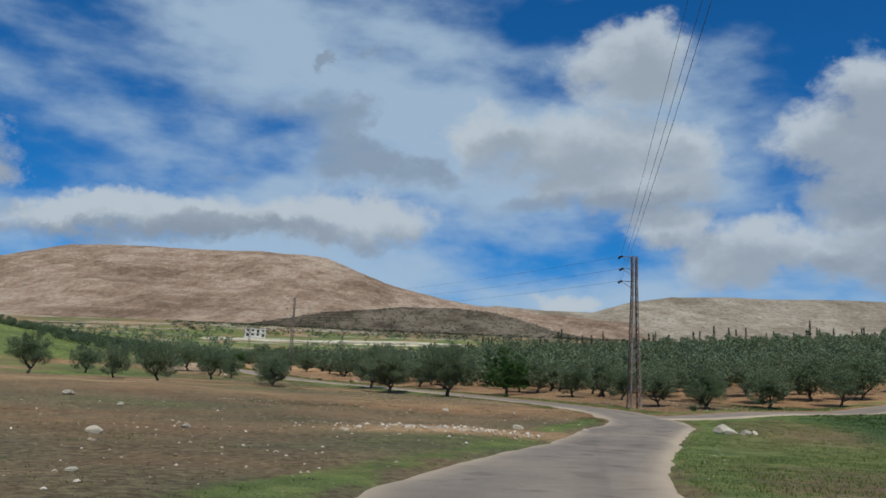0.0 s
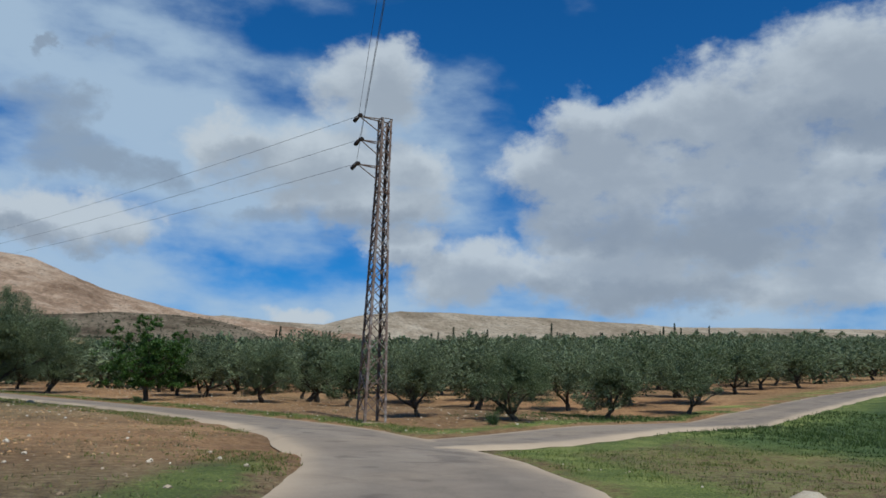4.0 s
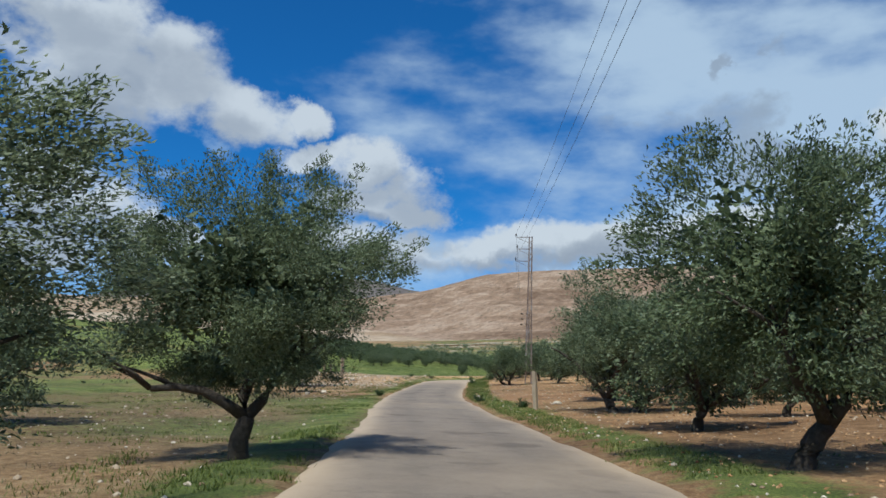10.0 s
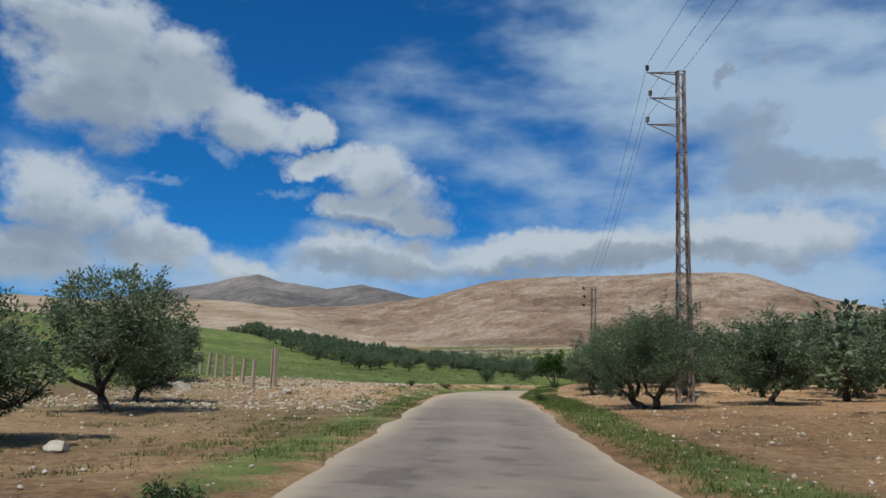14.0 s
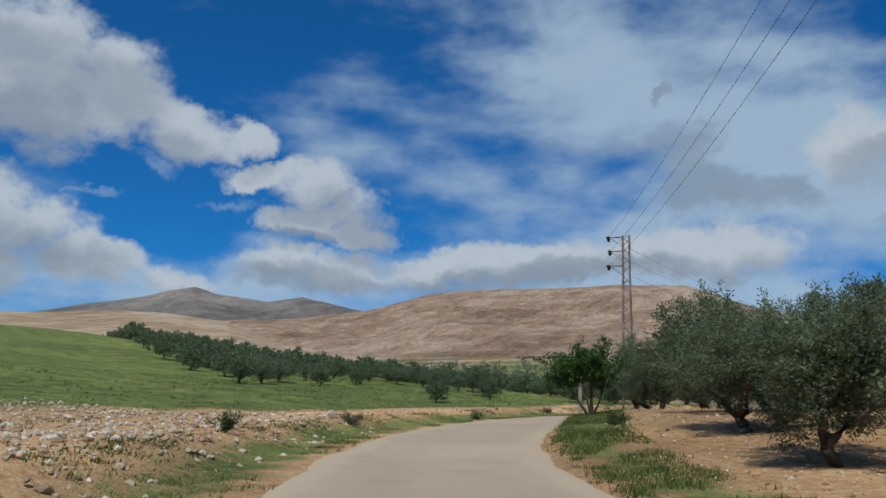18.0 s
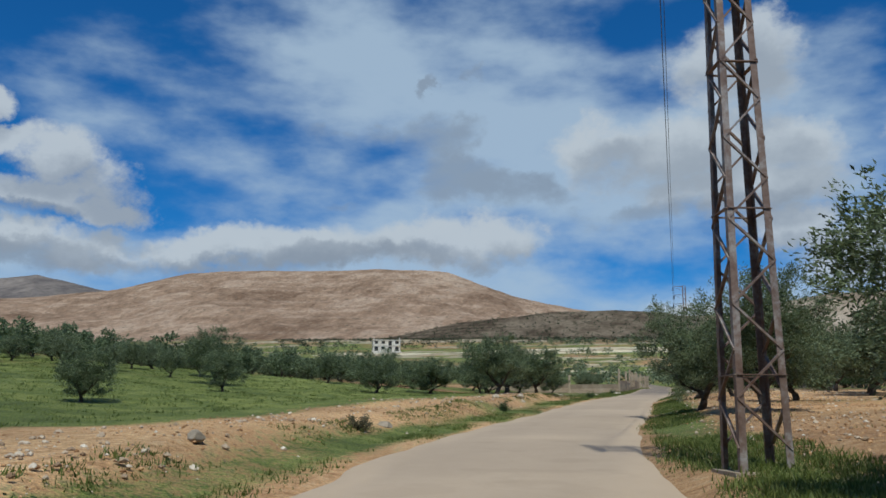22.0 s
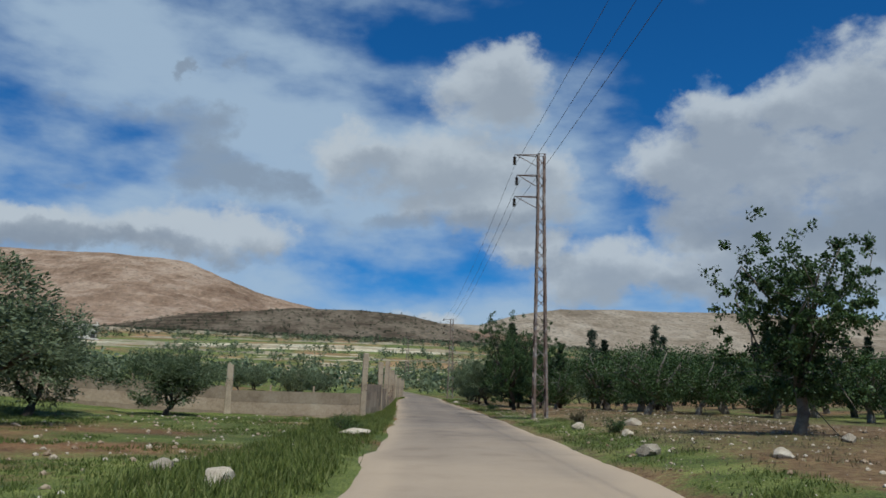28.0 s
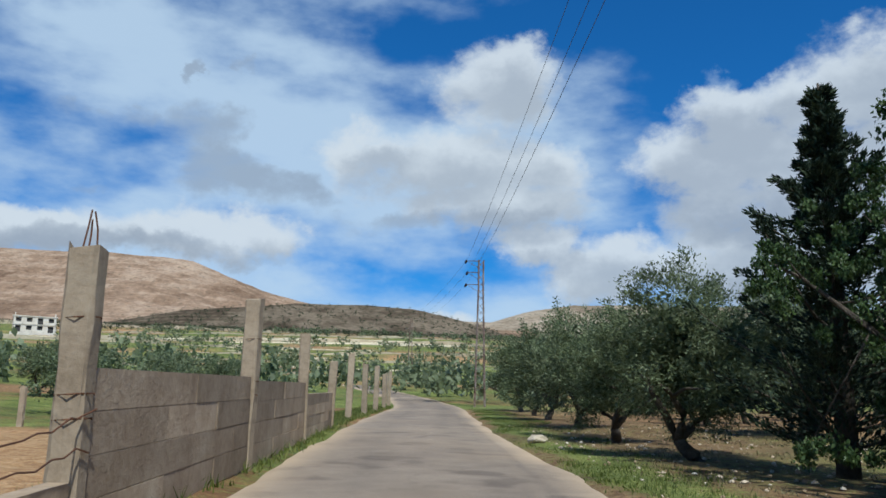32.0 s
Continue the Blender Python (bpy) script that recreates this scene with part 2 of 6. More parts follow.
def leaf_material(name, dark, mid, light, gloss=0.5, through=0.25):
    mt, nt, b = material(name, gloss)
    g = nt.nodes.new("ShaderNodeNewGeometry")
    o = nt.nodes.new("ShaderNodeObjectInfo")
    c = ramp_node(nt, g.outputs["Random Per Island"], [(0.0, dark), (0.5, mid), (1.0, light)])
    n = noise_node(nt, 1.3, 3.0)
    c = mix_node(nt, c, ramp_node(nt, n.outputs["Fac"], [(0.3, (0.7, 0.72, 0.7)), (0.7, (1.2, 1.2, 1.1))]), 1.0, "MULTIPLY")
    c = mix_node(nt, c, ramp_node(nt, o.outputs["Random"], [(0, (0.82, 0.86, 0.8)), (1, (1.1, 1.08, 1.12))]), 1.0, "MULTIPLY")
    nt.links.new(c, b.inputs["Base Color"])
    t = nt.nodes.new("ShaderNodeBsdfTranslucent")
    nt.links.new(c, t.inputs["Color"])
    s = nt.nodes.new("ShaderNodeMixShader")
    s.inputs[0].default_value = through
    nt.links.new(b.outputs[0], s.inputs[1]), nt.links.new(t.outputs[0], s.inputs[2])
    nt.links.new(s.outputs[0], nt.nodes["Material Output"].inputs["Surface"])
    return mt


def make_ground_material():
    mt, nt, b = material("ground_soil", 0.95)
    big, mid, fine, grit = (noise_node(nt, s, d, r) for s, d, r in ((0.09, 4, 0.55), (0.7, 6, 0.6), (5.0, 6, 0.7), (26.0, 4, 0.7)))
    soil = ramp_node(nt, math_node(nt, "ADD", math_node(nt, "MULTIPLY", mid.outputs["Fac"], 0.55), math_node(nt, "MULTIPLY", fine.outputs["Fac"], 0.45)),
                     [(0.36, (0.10, 0.044, 0.019)), (0.5, (0.25, 0.12, 0.05)), (0.64, (0.40, 0.225, 0.105))])
    pale = ramp_node(nt, fine.outputs["Fac"], [(0.33, (0.38, 0.205, 0.085)), (0.5, (0.62, 0.375, 0.175)), (0.7, (0.75, 0.53, 0.30))])
    green = ramp_node(nt, math_node(nt, "ADD", math_node(nt, "MULTIPLY", mid.outputs["Fac"], 0.5), math_node(nt, "MULTIPLY", grit.outputs["Fac"], 0.5)),
                      [(0.36, (0.05, 0.068, 0.014)), (0.5, (0.128, 0.155, 0.032)), (0.64, (0.255, 0.265, 0.07))])
    dry = ramp_node(nt, fine.outputs["Fac"], [(0.36, (0.055, 0.042, 0.02)), (0.5, (0.135, 0.102, 0.048)), (0.64, (0.245, 0.195, 0.10))])
    c = mix_node(nt, soil, pale, attribute(nt, "pale"))
    c = mix_node(nt, c, dry, attribute(nt, "dry"))
    gf = math_node(nt, "MULTIPLY", attribute(nt, "grass"), 1.0)
    edge = nt.nodes.new("ShaderNodeMapRange")
    nt.links.new(math_node(nt, "ADD", gf, math_node(nt, "MULTIPLY", math_node(nt, "SUBTRACT", fine.outputs["Fac"], 0.5), 1.2)), edge.inputs["Value"])
    edge.inputs["From Min"].default_value, edge.inputs["From Max"].default_value = 0.35, 0.65
    c = mix_node(nt, c, green, edge.outputs["Result"])
    c = mix_node(nt, c, ramp_node(nt, math_node(nt, "ADD", math_node(nt, "MULTIPLY", mid.outputs["Fac"], 0.5), math_node(nt, "MULTIPLY", grit.outputs["Fac"], 0.5)),
                                  [(0.36, (0.022, 0.04, 0.008)), (0.5, (0.06, 0.092, 0.02)), (0.64, (0.11, 0.145, 0.038))]), attribute(nt, "crop"))
    strip_edge = math_node(nt, "ADD", attribute(nt, "cream"), math_node(nt, "MULTIPLY", math_node(nt, "SUBTRACT", mid.outputs["Fac"], 0.5), 0.5))
    c = mix_node(nt, c, ramp_node(nt, mid.outputs["Fac"], [(0.35, (0.40, 0.33, 0.21)), (0.5, (0.54, 0.46, 0.31)), (0.65, (0.64, 0.57, 0.42))]), ramp_node(nt, strip_edge, [(0.35, (0, 0, 0)), (0.55, (1, 1, 1))]))
    c = mix_node(nt, c, ramp_node(nt, grit.outputs["Fac"], [(0.32, (0.6, 0.6, 0.6)), (0.5, (1, 1, 1)), (0.68, (1.35, 1.33, 1.28))]), 1.0, "MULTIPLY")
    c = mix_node(nt, c, ramp_node(nt, big.outputs["Fac"], [(0.35, (0.78, 0.8, 0.8)), (0.65, (1.15, 1.13, 1.1))]), 1.0, "MULTIPLY")
    nt.links.new(c, b.inputs["Base Color"])
    h = math_node(nt, "ADD", fine.outputs["Fac"], math_node(nt, "MULTIPLY", grit.outputs["Fac"], 0.5))
    bump_node(nt, b, h, 0.8, 0.1)
    return mt


def make_road_material():
    mt, nt, b = material("worn_tarmac", 0.85)
    big, mid, fine = noise_node(nt, 0.25, 5), noise_node(nt, 1.6, 6, 0.65), noise_node(nt, 55.0, 3, 0.8)
    c = ramp_node(nt, math_node(nt, "ADD", math_node(nt, "MULTIPLY", big.outputs["Fac"], 0.55), math_node(nt, "MULTIPLY", mid.outputs["Fac"], 0.45)),
                  [(0.34, (0.185, 0.142, 0.104)), (0.5, (0.235, 0.182, 0.133)), (0.66, (0.285, 0.226, 0.167))])
    c = mix_node(nt, c, ramp_node(nt, fine.outputs["Fac"], [(0.3, (0.72, 0.72, 0.72)), (0.7, (1.2, 1.2, 1.2))]), 1.0, "MULTIPLY")
    v = nt.nodes.new("ShaderNodeTexVoronoi")
    v.feature = "DISTANCE_TO_EDGE"
    v.inputs["Scale"].default_value = 0.55
    t = nt.nodes.new("ShaderNodeTexCoord")
    w = nt.nodes.new("ShaderNodeVectorMath")
    w.operation = "MULTIPLY_ADD"
    nt.links.new(mid.outputs["Color"], w.inputs[0])
    w.inputs[1].default_value = (1.4, 1.4, 0)
    nt.links.new(t.outputs["Object"], w.inputs[2])
    nt.links.new(w.outputs[0], v.inputs["Vector"])
    crack = ramp_node(nt, v.outputs["Distance"], [(0.0, (0.45, 0.42, 0.4)), (0.012, (0.8, 0.8, 0.8)), (0.02, (1, 1, 1))])
    c = mix_node(nt, c, crack, math_node(nt, "MULTIPLY", big.outputs["Fac"], 0.7), "MULTIPLY")
    patch = ramp_node(nt, noise_node(nt, 0.9, 3, 0.4, "Object", (1.0, 1.0, 1.0)).outputs["Fac"], [(0.0, (1, 1, 1)), (0.6, (1, 1, 1)), (0.65, (0.66, 0.65, 0.66))])
    c = mix_node(nt, c, patch, 0.8, "MULTIPLY")
    c = mix_node(nt, c, (0.80, 0.81, 0.83), math_node(nt, "MULTIPLY", attribute(nt, "track"), 0.75), "MULTIPLY")
    dust = mix_node(nt, c, (0.52, 0.385, 0.25), math_node(nt, "MULTIPLY", attribute(nt, "dust"), 0.75))
    nt.links.new(dust, b.inputs["Base Color"])
    bump_node(nt, b, fine.outputs["Fac"], 0.35, 0.01)
    return mt


GRAZE = (1.0, 0.24, 1.5)  # crags run down the slopes


def make_mountain_material(name, low, midc, high, shrub, rock=0.09, terrace=0.0, dots=0.6, bands=0.3, pale=0.35, relief=9.0):
    """Bare slopes: broad tints, crags, rock speckle, scrub dots and faint strata."""
    mt, nt, b = material(name, 1.0)
    b.inputs["Specular IOR Level"].default_value = 0.0
    n1, n2, n3 = noise_node(nt, 0.0035, 5, 0.55, "Object", GRAZE), noise_node(nt, rock * 0.22, 9, 0.68, "Object", GRAZE), noise_node(nt, rock * 1.3, 5, 0.7, "Object", GRAZE)
    f = math_node(nt, "ADD", math_node(nt, "MULTIPLY", n1.outputs["Fac"], 0.45), math_node(nt, "MULTIPLY", n2.outputs["Fac"], 0.55))
    c = ramp_node(nt, f, [(0.39, low), (0.5, midc), (0.62, high)])
    t = nt.nodes.new("ShaderNodeTexCoord")
    if terrace:
        w = nt.nodes.new("ShaderNodeTexWave")
        w.bands_direction = "Z"
        w.inputs["Scale"].default_value, w.inputs["Distortion"].default_value, w.inputs["Detail"].default_value, w.inputs["Detail Scale"].default_value = terrace, 9.0, 5.0, 0.02
        nt.links.new(t.outputs["Object"], w.inputs["Vector"])
        line = ramp_node(nt, w.outputs["Fac"], [(0.0, (0, 0, 0)), (0.72, (0, 0, 0)), (0.93, (1, 1, 1))])
        patchy = ramp_node(nt, n2.outputs["Fac"], [(0.42, (0, 0, 0)), (0.58, (1, 1, 1))])
        c = mix_node(nt, c, high, math_node(nt, "MULTIPLY", math_node(nt, "MULTIPLY", line, patchy), bands))
    def speckle(scale, near, far, lo, hi):
        v = nt.nodes.new("ShaderNodeTexVoronoi")
        v.inputs["Scale"].default_value = scale
        g = nt.nodes.new("ShaderNodeVectorMath")
        g.operation = "MULTIPLY"
        nt.links.new(t.outputs["Object"], g.inputs[0])
        g.inputs[1].default_value = GRAZE
        nt.links.new(g.outputs[0], v.inputs["Vector"])
        d = ramp_node(nt, v.outputs["Distance"], [(0.0, (1, 1, 1)), (near, (1, 1, 1)), (far, (0, 0, 0))])
        return math_node(nt, "MULTIPLY", d, ramp_node(nt, n3.outputs["Fac"], [(lo, (0, 0, 0)), (hi, (1, 1, 1))]))
    c = mix_node(nt, c, high, math_node(nt, "MULTIPLY", speckle(rock * 2.1, 0.22, 0.38, 0.44, 0.56), pale))
    c = mix_node(nt, c, shrub, math_node(nt, "MULTIPLY", speckle(rock, 0.25, 0.4, 0.47, 0.58), dots))
    c = mix_node(nt, c, ramp_node(nt, n3.outputs["Fac"], [(0.33, (0.72, 0.72, 0.73)), (0.5, (1, 1, 1)), (0.66, (1.16, 1.15, 1.13))]), 1.0, "MULTIPLY")
    nt.links.new(c, b.inputs["Base Color"])
    bump_node(nt, b, math_node(nt, "ADD", n2.outputs["Fac"], math_node(nt, "MULTIPLY", n3.outputs["Fac"], 0.5)), 0.8, relief)
    return mt


M_GROUND, M_ROAD = make_ground_material(), make_road_material()
M_BARK = rough_surface("olive_bark", [(0.3, (0.025, 0.02, 0.015)), (0.5, (0.07, 0.055, 0.04)), (0.7, (0.15, 0.12, 0.09))], 3.0, 18.0, 0.95, 1.0, 0.04)
M_PALE_BARK = rough_surface("pale_bark", [(0.3, (0.10, 0.08, 0.06)), (0.5, (0.2, 0.17, 0.13)), (0.7, (0.33, 0.29, 0.24))], 3.0, 18.0, 0.95, 1.0, 0.03)
M_OLIVE = leaf_material("olive_leaves", (0.088, 0.114, 0.056), (0.17, 0.202, 0.106), (0.275, 0.31, 0.188), 0.5, 0.45)
M_FIG = leaf_material("broad_leaves", (0.028, 0.06, 0.012), (0.065, 0.13, 0.024), (0.13, 0.21, 0.045), 0.45, 0.36)
M_ALMOND = leaf_material("almond_leaves", (0.026, 0.048, 0.014), (0.06, 0.10, 0.03), (0.11, 0.155, 0.055), 0.5, 0.32)
M_CONIFER = leaf_material("conifer_needles", (0.012, 0.022, 0.013), (0.028, 0.046, 0.025), (0.055, 0.075, 0.042), 0.7, 0.1)
# darker copy of the olive leaves: shade put into the terrace trees' colour
M_OLIVE_DARK = leaf_material("evergreen_leaves", (0.022, 0.03, 0.014), (0.042, 0.054, 0.024), (0.075, 0.088, 0.042), 0.5, 0.2)
M_GRASS = leaf_material("grass_blades", (0.07, 0.095, 0.02), (0.135, 0.165, 0.035), (0.235, 0.245, 0.075), 0.6, 0.4)
M_CROP = leaf_material("cereal_blades", (0.03, 0.055, 0.012), (0.062, 0.10, 0.022), (0.12, 0.155, 0.045), 0.6, 0.3)
M_WEED = leaf_material("dry_weed", (0.06, 0.05, 0.03), (0.13, 0.11, 0.06), (0.24, 0.21, 0.11), 0.8, 0.2)
M_STONE = rough_surface("limestone", [(0.3, (0.29, 0.22, 0.145)), (0.5, (0.48, 0.395, 0.285)), (0.7, (0.65, 0.57, 0.44))], 1.5, 9.0, 0.95, 0.8, 0.05, vary=0.35)
M_CONCRETE = rough_surface("weathered_concrete", [(0.3, (0.20, 0.145, 0.092)), (0.5, (0.34, 0.262, 0.176)), (0.7, (0.47, 0.38, 0.268))], 1.2, 14.0, 0.92, 0.6, 0.015, vary=0.15)
M_WALL = rough_surface("board_marked_concrete", [(0.3, (0.20, 0.138, 0.085)), (0.5, (0.35, 0.26, 0.172)), (0.7, (0.48, 0.385, 0.27))], 0.9, 9.0, 0.92, 0.8, 0.02, vary=0.35)
M_STEEL = rough_surface("rusty_galvanised_steel", [(0.34, (0.10, 0.05, 0.03)), (0.5, (0.19, 0.13, 0.10)), (0.62, (0.34, 0.31, 0.28))], 1.3, 11.0, 0.6, 0.3, 0.004, metal=0.35)
M_IRON = rough_surface("rusty_iron", [(0.3, (0.06, 0.03, 0.02)), (0.7, (0.18, 0.08, 0.04))], 6.0, 30.0, 0.8, 0.4, 0.003, metal=0.3)
M_WIRE = rough_surface("dull_aluminium", [(0.3, (0.03, 0.03, 0.035)), (0.7, (0.08, 0.08, 0.09))], 1.0, 9.0, 0.5, 0.1, 0.002, metal=0.5)
M_CERAMIC = rough_surface("brown_glazed_ceramic", [(0.3, (0.02, 0.015, 0.012)), (0.7, (0.06, 0.04, 0.03))], 4.0, 20.0, 0.25, 0.1, 0.002)
M_PLASTER = rough_surface("pale_plaster", [(0.3, (0.40, 0.35, 0.28)), (0.5, (0.56, 0.51, 0.43)), (0.7, (0.66, 0.61, 0.53))], 0.5, 5.0, 0.9, 0.4, 0.02)
M_ROOM_SHADE = rough_surface("unlit_room", [(0.3, (0.03, 0.03, 0.03)), (0.7, (0.07, 0.065, 0.06))], 1.0, 5.0, 0.9, 0.1, 0.01)
M_PALE_WALL = rough_surface("dry_stone_terrace", [(0.3, (0.30, 0.235, 0.15)), (0.5, (0.44, 0.365, 0.25)), (0.7, (0.57, 0.49, 0.36))], 0.3, 2.0, 0.95, 0.9, 0.1)
M_BROWN = make_mountain_material("dry_mountain", (0.175, 0.112, 0.073), (0.29, 0.195, 0.13), (0.42, 0.31, 0.22), (0.095, 0.078, 0.058), 0.075, 0.012, 0.7, 0.4, 0.35, 13.0)
# far range: base colours darkened to stand in for cloud shade
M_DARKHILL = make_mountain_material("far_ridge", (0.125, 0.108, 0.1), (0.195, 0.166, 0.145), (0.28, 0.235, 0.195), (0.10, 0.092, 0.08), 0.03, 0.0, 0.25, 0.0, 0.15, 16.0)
M_EAST = make_mountain_material("scrubby_ridge", (0.19, 0.145, 0.10), (0.285, 0.225, 0.16), (0.40, 0.33, 0.245), (0.075, 0.072, 0.048), 0.07, 0.02, 0.75, 0.2, 0.2, 8.0)
# terraced hill: cloud shade is put into these low base colours
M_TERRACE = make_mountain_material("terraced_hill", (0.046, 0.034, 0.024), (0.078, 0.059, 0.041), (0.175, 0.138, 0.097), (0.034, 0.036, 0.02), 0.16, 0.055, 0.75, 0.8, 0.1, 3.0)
M_FOOT = make_mountain_material("pale_foothill", (0.235, 0.155, 0.092), (0.335, 0.235, 0.15), (0.47, 0.37, 0.265), (0.11, 0.095, 0.05), 0.14, 0.05, 0.4, 0.35, 0.15, 3.0)

# ---- mesh helpers ----
class Build:
    """Gathers vertices and faces for one mesh."""

    def __init__(self):
        self.v, self.f = [], []

    def add(self, verts, faces):
        k = len(self.v)
        self.v.extend(verts)
        self.f.extend([tuple(i + k for i in f) for f in faces])
        return self

    def box(self, c, size, m=None):
        x, y, z = (s / 2 for s in size)
        pts = [Vector((sx * x, sy * y, sz * z)) for sx in (-1, 1) for sy in (-1, 1) for sz in (-1, 1)]
        if m is not None:
            pts = [m @ p for p in pts]
        return self.add([tuple(Vector(c) + p) for p in pts], [(0, 1, 3, 2), (4, 6, 7, 5), (0, 4, 5, 1), (2, 3, 7, 6), (0, 2, 6, 4), (1, 5, 7, 3)])

    def tube(self, pts, radii, sides=7, cap=True):
        pts = [Vector(p) for p in pts]
        verts, faces = [], []
        for i, p in enumerate(pts):
            d = (pts[min(i + 1, len(pts) - 1)] - pts[max(i - 1, 0)]).normalized()
            a = d.orthogonal().normalized() if abs(d.z) < 0.9 else Vector((1, 0, 0)).cross(d).normalized()
            b = d.cross(a)
            for k in range(sides):
                w = 2 * math.pi * k / sides
                verts.append(tuple(p + radii[i] * (a * math.cos(w) + b * math.sin(w))))
        for i in range(len(pts) - 1):
            for k in range(sides):
                j = (k + 1) % sides
                faces.append((i * sides + k, i * sides + j, (i + 1) * sides + j, (i + 1) * sides + k))
        if cap:
            faces.append(tuple(range(sides))[::-1])
            faces.append(tuple((len(pts) - 1) * sides + k for k in range(sides)))
        return self.add(verts, faces)

    def bar(self, a, b, w, h=None):
        """A straight angle or flat bar from a to b."""
        a, b = Vector(a), Vector(b)
        d = b - a
        q = d.to_track_quat("Z", "Y").to_matrix()
        return self.box((a + b) / 2, (w, h or w, d.length), q)

    def mesh(self, name, mt, smooth=False):
        me = bpy.data.meshes.new(name)
        me.from_pydata(self.v, [], self.f)
        me.materials.append(mt)
        if smooth:
            me.shade_smooth()
        return me


def part(name, shape, mt, parent=None, label="", smooth=False):
    me = shape if isinstance(shape, bpy.types.Mesh) else shape.mesh(name, mt, smooth)
    ob = new(name, me)
    if parent is not None:
        ob.parent = parent
    if label:
        tagged(ob, label)
    return ob


def quads(name, verts, mt):
    """A mesh of loose four-cornered pieces from an array of shape (n, 4, 3)."""
    n = len(verts)
    me = bpy.data.meshes.new(name)
    me.vertices.add(n * 4), me.loops.add(n * 4), me.polygons.add(n)
    me.vertices.foreach_set("co", np.ascontiguousarray(verts, np.float32).ravel())
    me.loops.foreach_set("vertex_index", np.arange(n * 4, dtype=np.int32))
    me.polygons.foreach_set("loop_start", np.arange(0, n * 4, 4, dtype=np.int32))
    me.update(calc_edges=True)
    me.materials.append(mt)
    return me


def grid_mesh(name, X, Y, Z, mt, attrs=None, smooth=True):
    """A sheet over a grid of points."""
    ny, nx = X.shape
    me = bpy.data.meshes.new(name)
    i = np.arange(ny * nx).reshape(ny, nx)
    f = np.stack([i[:-1, :-1], i[:-1, 1:], i[1:, 1:], i[1:, :-1]], -1).reshape(-1, 4).astype(np.int32)
    me.vertices.add(ny * nx), me.loops.add(f.size), me.polygons.add(len(f))
    me.vertices.foreach_set("co", np.stack([X, Y, Z], -1).astype(np.float32).ravel())
    me.loops.foreach_set("vertex_index", f.ravel())
    me.polygons.foreach_set("loop_start", np.arange(0, f.size, 4, dtype=np.int32))
    me.update(calc_edges=True)
    for k, a in (attrs or {}).items():
        at = me.attributes.new(k, "FLOAT", "POINT")
        at.data.foreach_set("value", a.astype(np.float32).ravel())
    me.materials.append(mt)
    if smooth:
        me.shade_smooth()
    return me


def hash2(i, j, seed=0):
    h = np.sin(i * 127.1 + j * 311.7 + seed * 74.7) * 43758.5453
    return h - np.floor(h)


def wave(x, y, scale, seed=0, octaves=4):
    """Smooth noise of about -1 to 1 on the plan."""
    out, amp = 0.0, 1.0
    for o in range(octaves):
        u, v = x / scale, y / scale
        i, j = np.floor(u), np.floor(v)
        a, b = u - i, v - j
        a, b = a * a * (3 - 2 * a), b * b * (3 - 2 * b)
        n = (hash2(i, j, seed) * (1 - a) + hash2(i + 1, j, seed) * a) * (1 - b) + (hash2(i, j + 1, seed) * (1 - a) + hash2(i + 1, j + 1, seed) * a) * b
        out = out + amp * (2 * n - 1)
        scale, amp, seed = scale / 2.03, amp * 0.5, seed + 1
    return out / 1.6


# ---- lie of the land ----
# ground height from the road's line and the slopes beside it
PY = np.array([-400, 0.0, 8.7, 17.3, 25.6, 30, 37, 44, 47.7, 51.5, 55.5, 59.5, 63.6, 67.7, 71.7, 80, 88.8, 97.8, 107, 116.7, 121.6, 128.5, 135.5, 143, 150.6, 158.6, 166.7, 174.7, 183, 192, 202, 211.8, 222, 232, 244.7, 257.6, 270.8, 284, 300, 320, 345, 375, 410, 450, 600])
PX = np.array([-16.0, 0.0, 0.66, 2.3, 4.42, 5.68, 8.1, 10.7, 11.4, 11.63, 11.33, 10.62, 9.34, 7.57, 5.41, 0.81, -4.1, -9.4, -14.95, -20.6, -23.4, -26.9, -30.3, -33.8, -37.4, -41, -44.1, -46.3, -47.7, -48.1, -47.8, -46.9, -46.0, -45.0, -42.9, -40.9, -39, -37.3, -35.4, -33.2, -29.6, -27.5, -30.0, -38.0, -70.0])
ZY = np.array([-400, 0.0, 30, 37, 44, 51.5, 59.5, 67.7, 75.8, 84.4, 93.3, 102.4, 112, 121.6, 128.5, 135.5, 143, 150.6, 158.6, 166.7, 174.7, 183, 192, 202, 211.8, 222, 232, 244.7, 257.6, 270.8, 284, 300, 320, 345, 375, 410, 450, 515, 600, 800, 1100, 1600, 2400, 6000])
ZZ = np.array([0, 0.0, 0.07, 0.3, 0.58, 0.88, 1.26, 1.63, 1.97, 2.33, 2.71, 3.05, 3.42, 3.87, 4.25, 4.68, 5.14, 5.57, 5.95, 6.33, 6.73, 7.11, 7.54, 7.91, 8.36, 8.83, 9.29, 9.89, 10.45, 11.02, 11.62, 12.35, 13.2, 14.2, 15.6, 18, 22, 31, 43, 66, 92, 120, 150, 200])


def ramp(v, a, b):
    u = np.clip((v - a) / (b - a), 0, 1)
    return u * u * (3 - 2 * u)


def road_x(y):
    return np.interp(y, PY, PX)


def lateral(x, y):
    """Metres to the right of the driven line."""
    slope = (road_x(y + 2) - road_x(y - 2)) / 4
    return (x - road_x(y)) / np.sqrt(1 + slope * slope)


